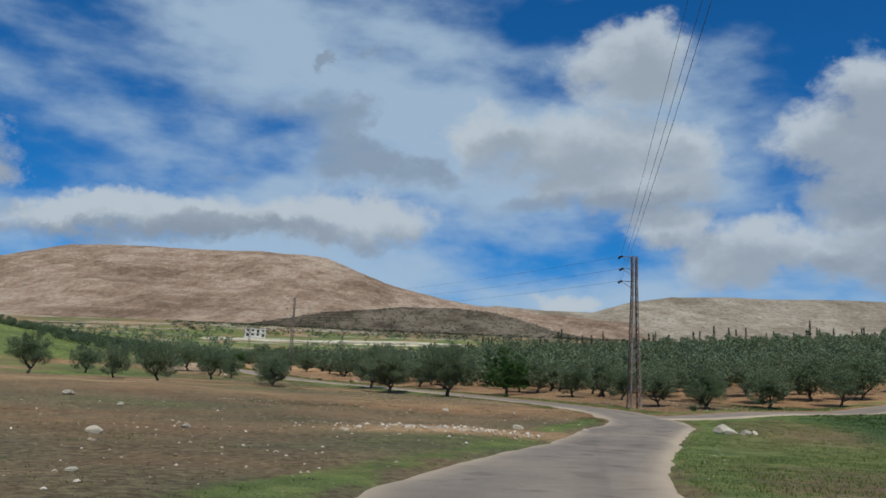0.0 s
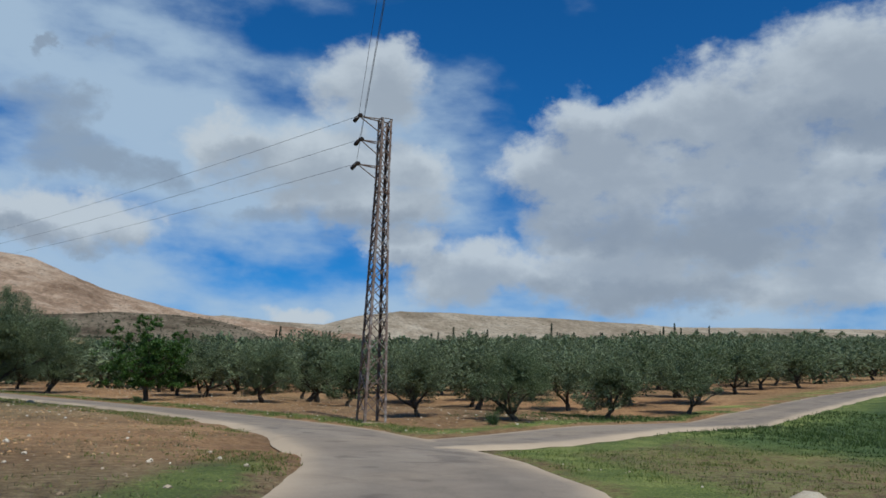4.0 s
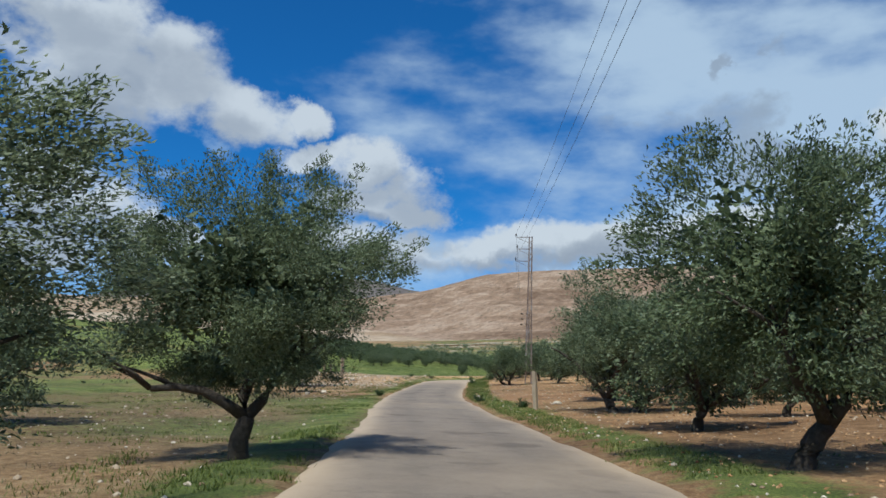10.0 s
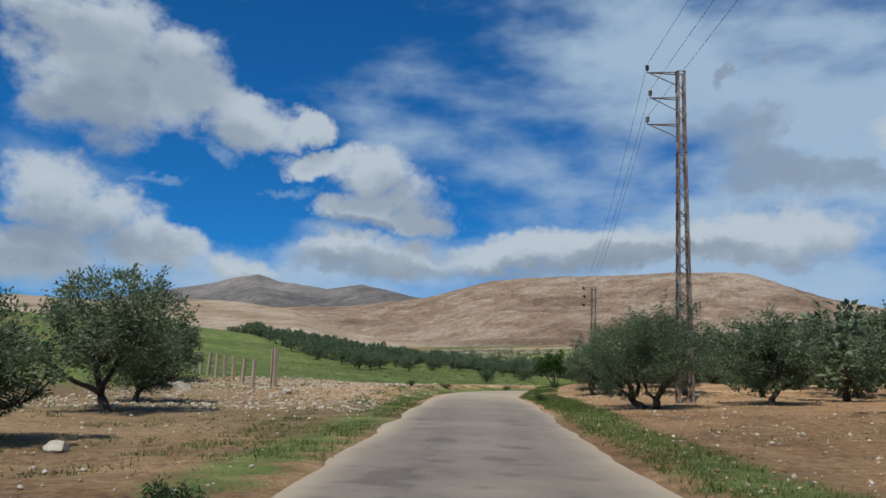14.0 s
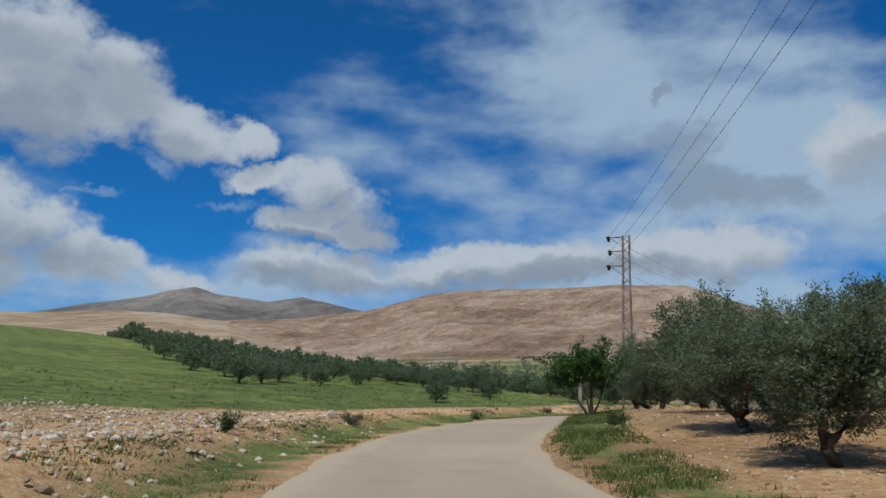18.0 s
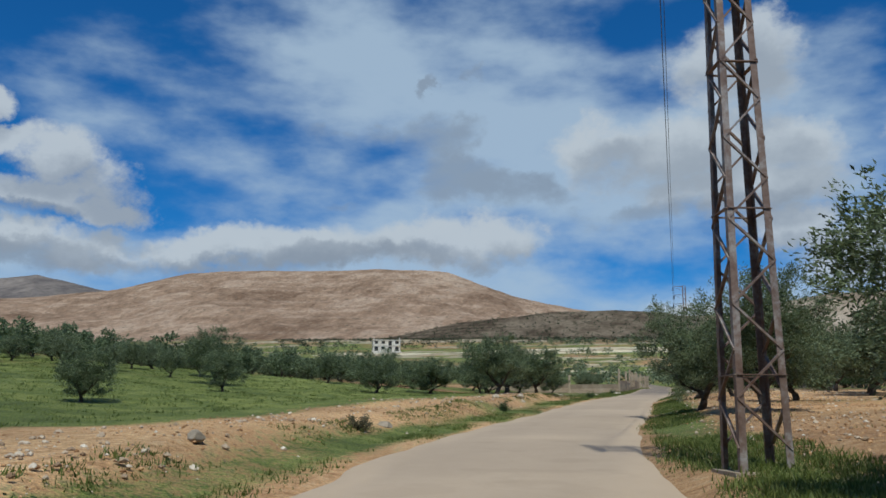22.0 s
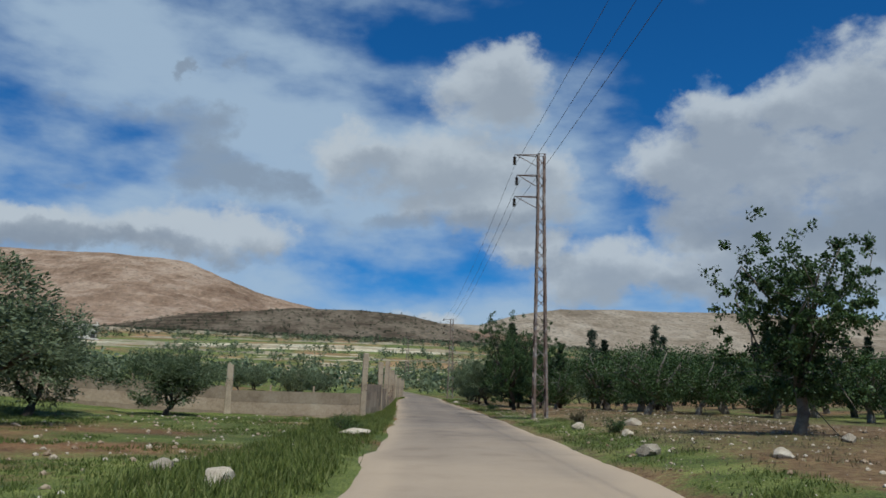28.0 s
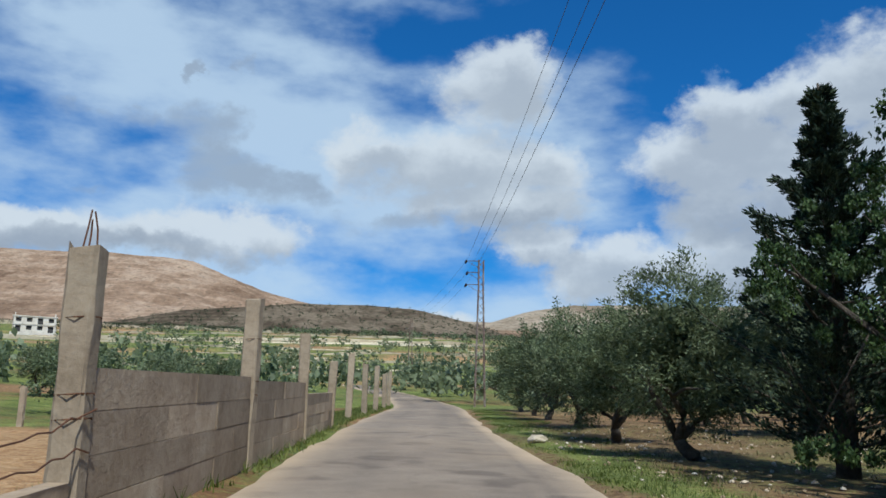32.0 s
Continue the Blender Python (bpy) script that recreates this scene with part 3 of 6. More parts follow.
def ground_base(x, y):
    x, y = np.asarray(x, float), np.asarray(y, float)
    l = lateral(x, y)
    z = np.interp(y, ZY, ZZ)
    r, q = np.maximum(l, 0), np.maximum(-l, 0)
    right = 0.045 * np.clip(r - 3, 0, 8) * (1 - ramp(y, 275, 300)) + 0.075 * np.clip(r - 22, 0, 260) * ramp(y, 30, 75)
    right = right + ramp(r, 2.1, 2.7) * np.interp(y, [162, 171, 178, 190, 210], [0, 0.45, 0.45, 0.15, 0]) + ramp(r, 2.6, 5.0) * np.interp(y, [172, 190, 232, 250, 285, 300], [0, 0.22, 0.3, 0.18, 0.12, 0.0])
    right = right * (0.25 + 0.75 * ramp(y, 40, 62))
    hill = ramp(y, 132, 160) * (1 - 0.6 * ramp(y, 235, 290))
    left = (0.085 * np.clip(q - 11, 0, 34) + 0.14 * np.clip(q - 45, 0, 50) + 0.05 * np.clip(q - 95, 0, 36) + 0.03 * np.clip(q - 131, 0, 300)) * hill + 0.015 * np.clip(q - 12, 0, 200) * (1 - hill)
    bank = 0.42 * ramp(q, 3.4, 4.6) * ramp(y, 140, 156) * (1 - ramp(y, 236, 250))
    left = left - 0.2 * ramp(q, 2.0, 4.0) * ramp(y, 70, 82) * (1 - ramp(y, 100, 120))
    far = 1 - ramp(y, 330, 600)
    z = z + (right + left + bank) * far - 3.2 * np.exp(-(((x + 146) / 75) ** 2 + ((y - 622) / 60) ** 2))
    return z


# the right-hand branch of the junction
BRANCH = [(9.5, 52.5), (16.0, 55.5), (24.0, 61.0), (36.0, 71.0), (52.0, 82.0), (75.0, 96.0), (120.0, 122.0)]


def branch_off(x, y):
    """Distance to the right-hand branch."""
    best = np.full(np.shape(x), 1e9)
    for (ax, ay), (bx, by) in zip(BRANCH, BRANCH[1:]):
        dx, dy = bx - ax, by - ay
        t = np.clip(((x - ax) * dx + (y - ay) * dy) / (dx * dx + dy * dy), 0, 1)
        best = np.minimum(best, np.hypot(x - ax - t * dx, y - ay - t * dy))
    return best


def road_shift(y):
    """How far the tarmac's middle lies to the right of the driven line."""
    return np.interp(y, [0, 30, 40, 66, 80, 116, 148, 164, 184, 217, 248, 275, 300], [-0.3, 0.1, -0.4, 0.75, 0.85, 0.7, 0.4, -0.25, -0.2, 0.6, 0.9, 0.5, 0.0])


def tarmac_off(x, y):
    """Metres from the edge of the tarmac, negative on it."""
    main = np.abs(lateral(x, y) - road_shift(y)) - 2.35
    return np.minimum(main, branch_off(x, y) - 2.1)


def ground(x, y):
    x, y = np.asarray(x, float), np.asarray(y, float)
    off = tarmac_off(x, y)
    away = ramp(off, 0.3, 2.5)
    z = ground_base(x, y)
    z = z + away * (0.07 * wave(x, y, 2.6, 3, 3) + 0.16 * wave(x, y, 11.0, 8, 3)) - 0.13 * (1 - ramp(off, -0.45, 0.12))
    soil = away * ramp(wave(x, y, 17.0, 21, 2), -0.2, 0.4)
    return z + 0.05 * soil * wave(x, y, 0.9, 31, 2)


def height(x, y):
    return float(ground(np.array([x]), np.array([y]))[0])


def build_ground():
    step = 0.7
    xs = np.concatenate([-262 - np.geomspace(6, 3400, 30)[::-1], np.arange(-262, -70, 4.0), np.arange(-70, 36, step), np.arange(36, 120, 3.5), 120 + np.geomspace(5, 3500, 36)])
    ys = np.concatenate([-12 - np.geomspace(1, 900, 22)[::-1], np.arange(-12, 335, step), np.arange(335, 700, 4.0), 700 + np.geomspace(6, 3800, 40)])
    X, Y = np.meshgrid(xs, ys)
    Z = ground(X, Y)
    far = ramp(np.hypot(X + 20, Y - 150), 250, 900)
    Z = Z + far * 3.0 * wave(X, Y, 160.0, 5, 4)
    Z[np.hypot(X, Y - 150) > 2800] -= 30
    l, off = lateral(X, Y), tarmac_off(X, Y)
    n1, n2, n3 = wave(X, Y, 3.0, 41, 4), wave(X, Y, 14.0, 44, 4), wave(X, Y, 45.0, 47, 3)
    verge = (1 - ramp(off, 0.9, 2.6)) * ramp(off, 0.0, 0.5)
    bl = np.interp(X, [p[0] for p in BRANCH], [p[1] for p in BRANCH])
    crop = (X > 12) & (Y < bl + 1)
    seg1 = np.where(crop, 1.0, 1 - ramp(Y, 50, 64))
    seg2 = (1 - seg1) * (1 - ramp(Y, 138, 155))
    seg3 = ramp(Y, 138, 155) * (1 - ramp(Y, 238, 252))
    seg4 = ramp(Y, 238, 252)
    left = l < 0
    streak = wave(X * 0.35 + Y * 0.3, Y, 7.0, 61, 4)
    beyond = ramp(branch_off(X, Y), 2.0, 3.0) * (Y > 55 + 0.62 * np.maximum(X - 10, 0))
    g = np.zeros_like(X)
    g += seg1 * np.where(left, 0.16 + 0.4 * n2 + 0.12 * n1, 0.42 + 0.35 * n2 + 0.5 * ramp(l, 9, 14))
    g += seg2 * np.where(left, 0.22 * ramp(Y, 76, 95) + 0.16 * ramp(Y, 100, 122) + 0.5 * n2 + 0.22 * ramp(-l, 12, 20), 0.16 + 0.35 * n2)
    g += seg3 * np.where(left, 0.1 + 0.95 * ramp(-l, 8 + 5 * (1 - ramp(Y, 150, 185)) - 1.6 * ramp(Y, 190, 200), 12 + 8 * (1 - ramp(Y, 150, 185)) - 3.2 * ramp(Y, 190, 200)) + 0.3 * n2 - 0.4 * ramp(streak, 0.12, 0.4) * ramp(-l, 14, 22), 0.12 + 0.35 * n2)
    g += seg4 * np.where(left, 0.5 + 0.65 * n2 + 0.45 * n1, 0.34 + 0.45 * n2)
    g += 0.42 * ramp(Y, 198, 212) * (1 - ramp(Y, 244, 256)) * left * (0.6 + 0.9 * n1) * (1 - ramp(-l, 9, 13))
    inner = ramp(Y, 44, 54) * (1 - ramp(Y, 68, 80)) * left * (1 - ramp(-l, 14, 22))
    g = g - 0.45 * inner
    g = np.maximum(g, verge * (0.75 + 0.35 * n1) * (1 - 0.7 * inner))
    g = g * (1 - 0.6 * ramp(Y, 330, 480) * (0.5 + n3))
    pale = np.zeros_like(X)
    pale += seg1 * np.clip(0.25 + 0.5 * n1, 0, 1) * 0.5
    pale += seg2 * np.clip(0.4 + 0.6 * n1, 0, 1) * np.where(left, 0.9, 0.4)
    pale += seg3 * np.where(left, np.clip(0.8 + 0.5 * n1, 0, 1) * (1 - ramp(-l, 14, 20)), np.clip(0.6 + 0.5 * n1, 0, 1))
    pale += seg4 * np.clip(0.25 + 0.6 * n1, 0, 1) * 0.35
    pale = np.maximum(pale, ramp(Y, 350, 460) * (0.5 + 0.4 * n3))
    rubble = np.exp(-(((X - 0.2) / 6.0) ** 2 + ((Y - 33.0 - 0.35 * X) / 3.0) ** 2))
    pale = np.maximum(pale, rubble * (0.9 + 0.3 * n1))
    g = g * (1 - ramp(rubble, 0.3, 0.7))
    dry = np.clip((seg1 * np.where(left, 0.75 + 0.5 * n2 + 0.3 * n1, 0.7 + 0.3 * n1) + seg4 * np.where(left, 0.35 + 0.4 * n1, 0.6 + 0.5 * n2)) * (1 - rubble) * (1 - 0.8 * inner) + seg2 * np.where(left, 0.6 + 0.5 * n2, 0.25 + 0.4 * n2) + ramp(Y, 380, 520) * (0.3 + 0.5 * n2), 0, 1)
    valley = ramp(Y, 338, 360) * (1 - ramp(Y, 660, 760)) * (1 - ramp(np.abs(X + 70), 150, 230))
    g = g * (1 - valley) + valley * (0.62 + 0.5 * n2)
    dry = dry * (1 - valley) + valley * np.clip(0.35 + 0.4 * n1, 0, 1)
    plot = ramp(-l, 2.8, 3.6) * (1 - ramp(-l, 26, 30)) * ramp(Y, 274, 277) * (1 - ramp(Y, 310, 314))
    g, dry, pale = g * (1 - 0.75 * plot), dry * (1 - 0.5 * plot), np.maximum(pale, plot * (0.55 + 0.2 * n1))
    ragged = 9 * wave(X, Y, 26.0, 51, 3)
    cream = ramp(Y + ragged, 566, 574) * (1 - ramp(Y + ragged, 612, 626)) * ramp(X, -178, -165) * (1 - ramp(X, 0, 20))
    steps = np.sin((Y + 0.25 * X + ragged) * 2 * math.pi / 15.0) + 0.9 * wave(X, Y, 20.0, 57, 3)
    cream = np.maximum(cream, ramp(steps, 0.75, 1.15) * ramp(Y, 452, 466) * (1 - ramp(Y, 540, 560)) * ramp(X, -80, -50) * (1 - ramp(X, 30, 60)))
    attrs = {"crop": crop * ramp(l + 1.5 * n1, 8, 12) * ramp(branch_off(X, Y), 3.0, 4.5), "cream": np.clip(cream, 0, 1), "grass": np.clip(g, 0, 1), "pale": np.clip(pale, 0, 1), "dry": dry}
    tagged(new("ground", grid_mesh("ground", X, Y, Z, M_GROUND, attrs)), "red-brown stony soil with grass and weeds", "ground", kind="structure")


def strip(name, line, half, mt, label, lift=0.03):
    """A road surface along a line of points, slightly crowned, with a ragged edge."""
    pts = np.array(line, float)
    s = np.concatenate([[0], np.cumsum(np.hypot(*np.diff(pts, axis=0).T))])
    t = np.arange(0, s[-1], 0.6)
    p = np.stack([np.interp(t, s, pts[:, i]) for i in (0, 1)], 1)
    k = np.ones(9) / 9
    for i in (0, 1):
        p[:, i] = np.convolve(np.pad(p[:, i], 4, mode="edge"), k, "valid")
    d = np.gradient(p, axis=0)
    d /= np.linalg.norm(d, axis=1)[:, None]
    nrm = np.stack([d[:, 1], -d[:, 0]], 1)
    across = np.linspace(-1, 1, 17)
    rag = 0.2 * wave(t, t * 0 + half, 2.4, 61, 4)
    rag2 = 0.2 * wave(t, t * 0 + 50 + half, 2.4, 67, 4)
    w = np.where(across[None, :] < 0, half + rag[:, None], half + rag2[:, None]) * across[None, :]
    X, Y = p[:, :1] + nrm[:, :1] * w, p[:, 1:] + nrm[:, 1:] * w
    Z = ground_base(p[:, 0], p[:, 1])[:, None] + 0.0 * X
    Z = Z + lift - 0.03 * across[None, :] ** 2 - 0.10 * np.clip(np.abs(across[None, :]) - 0.93, 0, 1) / 0.07
    Z = Z + 0.005 * wave(X, Y, 3.5, 71, 2)
    if lift < 0.03:
        Z = Z - 0.12 * (1 - ramp(t, 0.5, 4.5))[:, None]
    dust = np.clip(ramp(np.abs(across[None, :]), 0.62, 1.0) + 0.35 * wave(X, Y, 3.0, 73, 3), 0, 1) + 0 * X
    # paler middle stretch: the stronger sun there is put into the colour
    dust = np.clip(dust + 0.75 * ramp(Y, 138, 160) * (1 - ramp(Y, 240, 275)), 0, 1)
    track = np.exp(-(((np.abs(across[None, :]) - 0.36) / 0.13) ** 2)) * (0.75 + 0.5 * wave(X, Y, 5.0, 77, 3))
    return tagged(new(name, grid_mesh(name, X, Y, Z, mt, {"dust": dust, "track": track})), label, "road", kind="structure")


build_ground()
_ry = np.arange(-30, 420, 3.0)
_slope = (road_x(_ry + 2) - road_x(_ry - 2)) / 4
_sh = road_shift(_ry)
strip("road", np.stack([road_x(_ry) + _sh / np.sqrt(1 + _slope**2), _ry - _sh * _slope / np.sqrt(1 + _slope**2)], 1), 2.35, M_ROAD, "narrow dusty grey tarmac road with worn edges and patches")
strip("road_branch", BRANCH, 2.1, M_ROAD, "dusty side road leaving the junction beside the orchard", 0.016)


def ridge(name, label, mt, table, radius, foot, back, base, rough, az_pad=14.0):
    """A mountain as a sheet: foot, slope, crest and back slope round the valley."""
    az = np.array([a for a, _ in table])[::-1]
    top = np.array([h for _, h in table], float)[::-1]
    lo, hi = az[0] - az_pad, az[-1] + az_pad
    A = np.linspace(lo, hi, 640)
    crest = np.interp(A, np.concatenate([[lo], az, [hi]]), np.concatenate([[top[0] * 0.82], top, [top[-1] * 0.82]]))
    s = np.linspace(0, 1, 150)
    R = foot + (back - foot) * s
    Ag, Rg = np.meshgrid(A, R)
    crest_r = radius * (1 + 0.03 * wave(Ag, 0 * Ag, 9.0, 81, 3))
    up = np.clip((Rg - foot) / (crest_r - foot), 0, 1)
    down = np.clip((Rg - crest_r) / (back - crest_r), 0, 1)
    prof = (0.7 * up + 0.3 * up * up) * (1 - 0.9 * down * down)
    X, Y = -20 - np.sin(np.radians(Ag)) * Rg, 150 + np.cos(np.radians(Ag)) * Rg
    ridges = rough * (wave(X, Y, 260.0, 91, 6) * 0.7 + 0.7 * (0.5 - np.abs(wave(X, Y, 170.0, 95, 6))))
    Z = base + (crest - base) * prof + ridges * up * (1 - 0.9 * ramp(up, 0.72, 1.0))
    return tagged(new(name, grid_mesh(name, X, Y, Z, mt)), label, "mountain", kind="structure")


ridge("mountain_brown", "broad bare brown rocky mountain", M_BROWN, [(36, 330), (31.0, 364), (29.2, 387), (25.8, 438), (19.7, 458), (15.0, 468), (10.5, 464), (8.6, 455), (6.7, 424), (3.6, 382), (0.1, 348), (-3.3, 325), (-8, 300)], 2640, 1050, 3300, 60, 52)
ridge("mountain_far", "distant bare mountain range with cloud shade put into its colour", M_DARKHILL, [(60, 380), (52.2, 422), (48.5, 495), (44.6, 556), (43.2, 590), (41.7, 616), (40.1, 583), (37.0, 572), (34.7, 605), (31.6, 564), (30.0, 546), (24, 420)], 3960, 2300, 4500, 80, 60)
ridge("mountain_east", "distant pale brown ridge with scattered scrub", M_EAST, [(4, 330), (-3.7, 357), (-7.3, 339), (-10.5, 337), (-12.8, 370), (-15.9, 402), (-18.9, 403), (-21.8, 394), (-25.6, 383), (-29.5, 372), (-50, 330)], 2860, 1500, 3400, 80, 26)
ridge("hill_terraced", "terraced hill dotted with olive trees, colour darkened for cloud shade", M_TERRACE, [(22, 66), (18.5, 79), (12.9, 96), (8.9, 110), (5.3, 118), (2.6, 125), (-1.5, 127), (-4.3, 122), (-7.2, 110), (-9.3, 99), (-16, 80)], 948, 520, 1250, 34, 5, 10)
ridge("hill_pale", "low pale ochre foothill with stony terraces", M_FOOT, [(70, 110), (52.1, 117), (47.5, 127), (43.9, 129), (40.0, 123), (36.3, 101), (30, 88)], 1016, 480, 1400, 25, 7, 10)

# ---- trees ----
def leaf_cloud(rng, centres, spreads, counts, length, width, droop=0.0, outward=None, way=None):
    """Small bent leaves round clump centres, as an array of four-cornered pieces."""
    c = np.repeat(centres, counts, axis=0)
    sp = np.repeat(spreads, counts)[:, None]
    n = len(c)
    u = rng.normal(0, 1, (n, 3))
    u *= (rng.random((n, 1)) ** 0.45) / np.linalg.norm(u, axis=1)[:, None]
    p = c + u * sp * 1.6 * np.array([1, 1, 0.8])
    d = rng.normal(0, 1, (n, 3))
    if outward is not None:
        d = d * 0.8 + (p - outward) / (np.linalg.norm(p - outward, axis=1)[:, None] + 1e-6)
    if way is not None:
        d = d * 0.45 + np.repeat(way, counts, axis=0)
    d[:, 2] -= droop
    d /= np.linalg.norm(d, axis=1)[:, None]
    q = np.cross(d, rng.normal(0, 1, (n, 3)))
    q /= np.linalg.norm(q, axis=1)[:, None]
    L = length * rng.uniform(0.65, 1.25, (n, 1))
    W = width * rng.uniform(0.7, 1.2, (n, 1))
    up = np.cross(q, d) * L * 0.12
    return np.stack([p, p + d * L * 0.5 + q * W * 0.5 + up, p + d * L, p + d * L * 0.5 - q * W * 0.5 + up], 1)


def limb(rng, b, start, way, length, r0, r1, bends=4, wander=0.25, sides=7):
    pts, p, d = [Vector(start)], Vector(start), Vector(way).normalized()
    for i in range(bends):
        d = (d + Vector(rng.normal(0, wander, 3))).normalized()
        p = p + d * length / bends
        pts.append(p.copy())
    b.tube(pts, [r0 + (r1 - r0) * i / bends for i in range(bends + 1)], sides)
    return pts


def olive(seed, h=4.2, spread=1.75, leaves=5200, low=0.9, bark=None, lean=0.15, leaf=0.125, stems=1, core=480, slim=0.4, sides=7, shoots=46):
    """An olive tree: short twisted trunk, forked limbs, an airy uneven crown."""
    rng = np.random.default_rng(seed)
    tree = new("olive_tree")
    wood = Build()
    ends = []
    for s in range(stems):
        a = rng.uniform(0, 6.28)
        base = Vector((0.22 * math.cos(a), 0.22 * math.sin(a), -0.15)) if stems > 1 else Vector((0, 0, -0.15))
        way = Vector((rng.normal(0, lean), rng.normal(0, lean), 1))
        th = max(low * 0.75, 0.5) * rng.uniform(0.85, 1.15)
        pts = limb(rng, wood, base, way, th + 0.15, 0.145 * h / 4.2, 0.105 * h / 4.2, 5 if sides > 5 else 2, 0.15, sides)
        if sides > 5:
            wood.tube([pts[0] - Vector((0, 0, 0.2)), pts[0].lerp(pts[1], 0.45), pts[1]], [0.24 * h / 4.2, 0.17 * h / 4.2, 0.135 * h / 4.2], 8)
        for k in range(int(rng.integers(3, 5))):
            w = a + 6.28 * k / 4 + rng.uniform(-0.4, 0.4)
            way2 = Vector((math.cos(w), math.sin(w), rng.uniform(1.0, 1.8)))
            p2 = limb(rng, wood, pts[-1], way2, h * 0.3, 0.085 * h / 4.2, 0.045, 4 if sides > 5 else 2, 0.22, sides)
            for j in range(3 if sides > 5 else 0):
                w2 = w + rng.uniform(-1.0, 1.0)
                p3 = limb(rng, wood, p2[-1 - (j == 2)], (math.cos(w2), math.sin(w2), rng.uniform(0.5, 1.5)), h * 0.2, 0.04, 0.012, 3, 0.25)
                ends.append(p3[-1])
    part("trunk", wood, bark or M_BARK, tree, smooth=True)
    mid = np.array([0, 0, low + (h - low) * 0.46])
    radii = np.array([spread, spread, (h - low) * 0.5])
    n = 15
    i = np.arange(n) + 0.5
    t, w = np.arccos(1 - 2 * i / n), i * 2.39996 + seed
    u = np.stack([np.sin(t) * np.cos(w), np.sin(t) * np.sin(w), np.cos(t)], 1) + rng.normal(0, 0.16, (n, 3))
    lobe = mid + u * radii * rng.uniform(0.5, 0.72, (n, 1))
    size = spread * rng.uniform(0.3, 0.46, n)
    lobe, size = np.concatenate([lobe, [mid]]), np.concatenate([size, [spread * 0.55]])
    k = np.repeat(np.arange(n + 1), 13)
    v = rng.normal(0, 1, (len(k), 3)) + 0.7 * (lobe[k] - mid) / radii
    v /= np.linalg.norm(v, axis=1)[:, None]
    c = lobe[k] + v * size[k][:, None] * rng.uniform(0.55, 1.0, (len(k), 1))
    c = np.concatenate([c, np.array([tuple(e) for e in ends]).reshape(-1, 3)])
    out = np.linalg.norm((c - mid) / radii, axis=1)
    c = mid + (c - mid) / np.maximum(out / 1.06, 1)[:, None]
    c[:, 2] = np.maximum(c[:, 2], low * 0.85 + rng.uniform(0, 0.3, len(c)))
    sp = rng.uniform(0.16, 0.27, len(c)) * h / 4.2
    per = np.maximum((leaves * 0.9 / len(c) * rng.uniform(0.7, 1.3, len(c))).astype(int), 3)
    v = leaf_cloud(rng, c, sp, per, leaf, leaf * slim, -0.25, mid)
    # short leafy shoots that stand out of the crown
    ns = shoots
    k = np.argsort(-np.linalg.norm((c - mid) / radii, axis=1) - 0.25 * (c[:, 2] > mid[2]))[:ns * 2][rng.permutation(ns * 2)[:ns]]
    way = (c[k] - mid) / np.linalg.norm(c[k] - mid, axis=1)[:, None] + np.array([0, 0, 0.7]) + rng.normal(0, 0.25, (ns, 3))
    f = np.linspace(0.15, 1.0, 4)
    line = (c[k][:, None, :] + way[:, None, :] * (f[None, :, None] * rng.uniform(0.16, 0.32, (ns, 1, 1)) * h / 4.2)).reshape(-1, 3)
    v = np.concatenate([v, leaf_cloud(rng, line, np.full(len(line), 0.07), np.full(len(line), max(1, int(leaves * 0.1 / len(line)))), leaf, leaf * slim, -0.5, mid)])
    if core:
        k = rng.integers(0, len(c), core)
        inner = mid + (c[k] - mid) * rng.uniform(0.15, 0.78, (core, 1))
        v = np.concatenate([v, leaf_cloud(rng, inner, np.full(core, 0.16), np.full(core, 2), max(0.17, leaf * 1.2), max(0.09, leaf * 0.6))])
    part("crown", quads("crown", v, M_OLIVE), M_OLIVE, tree)
    return tree


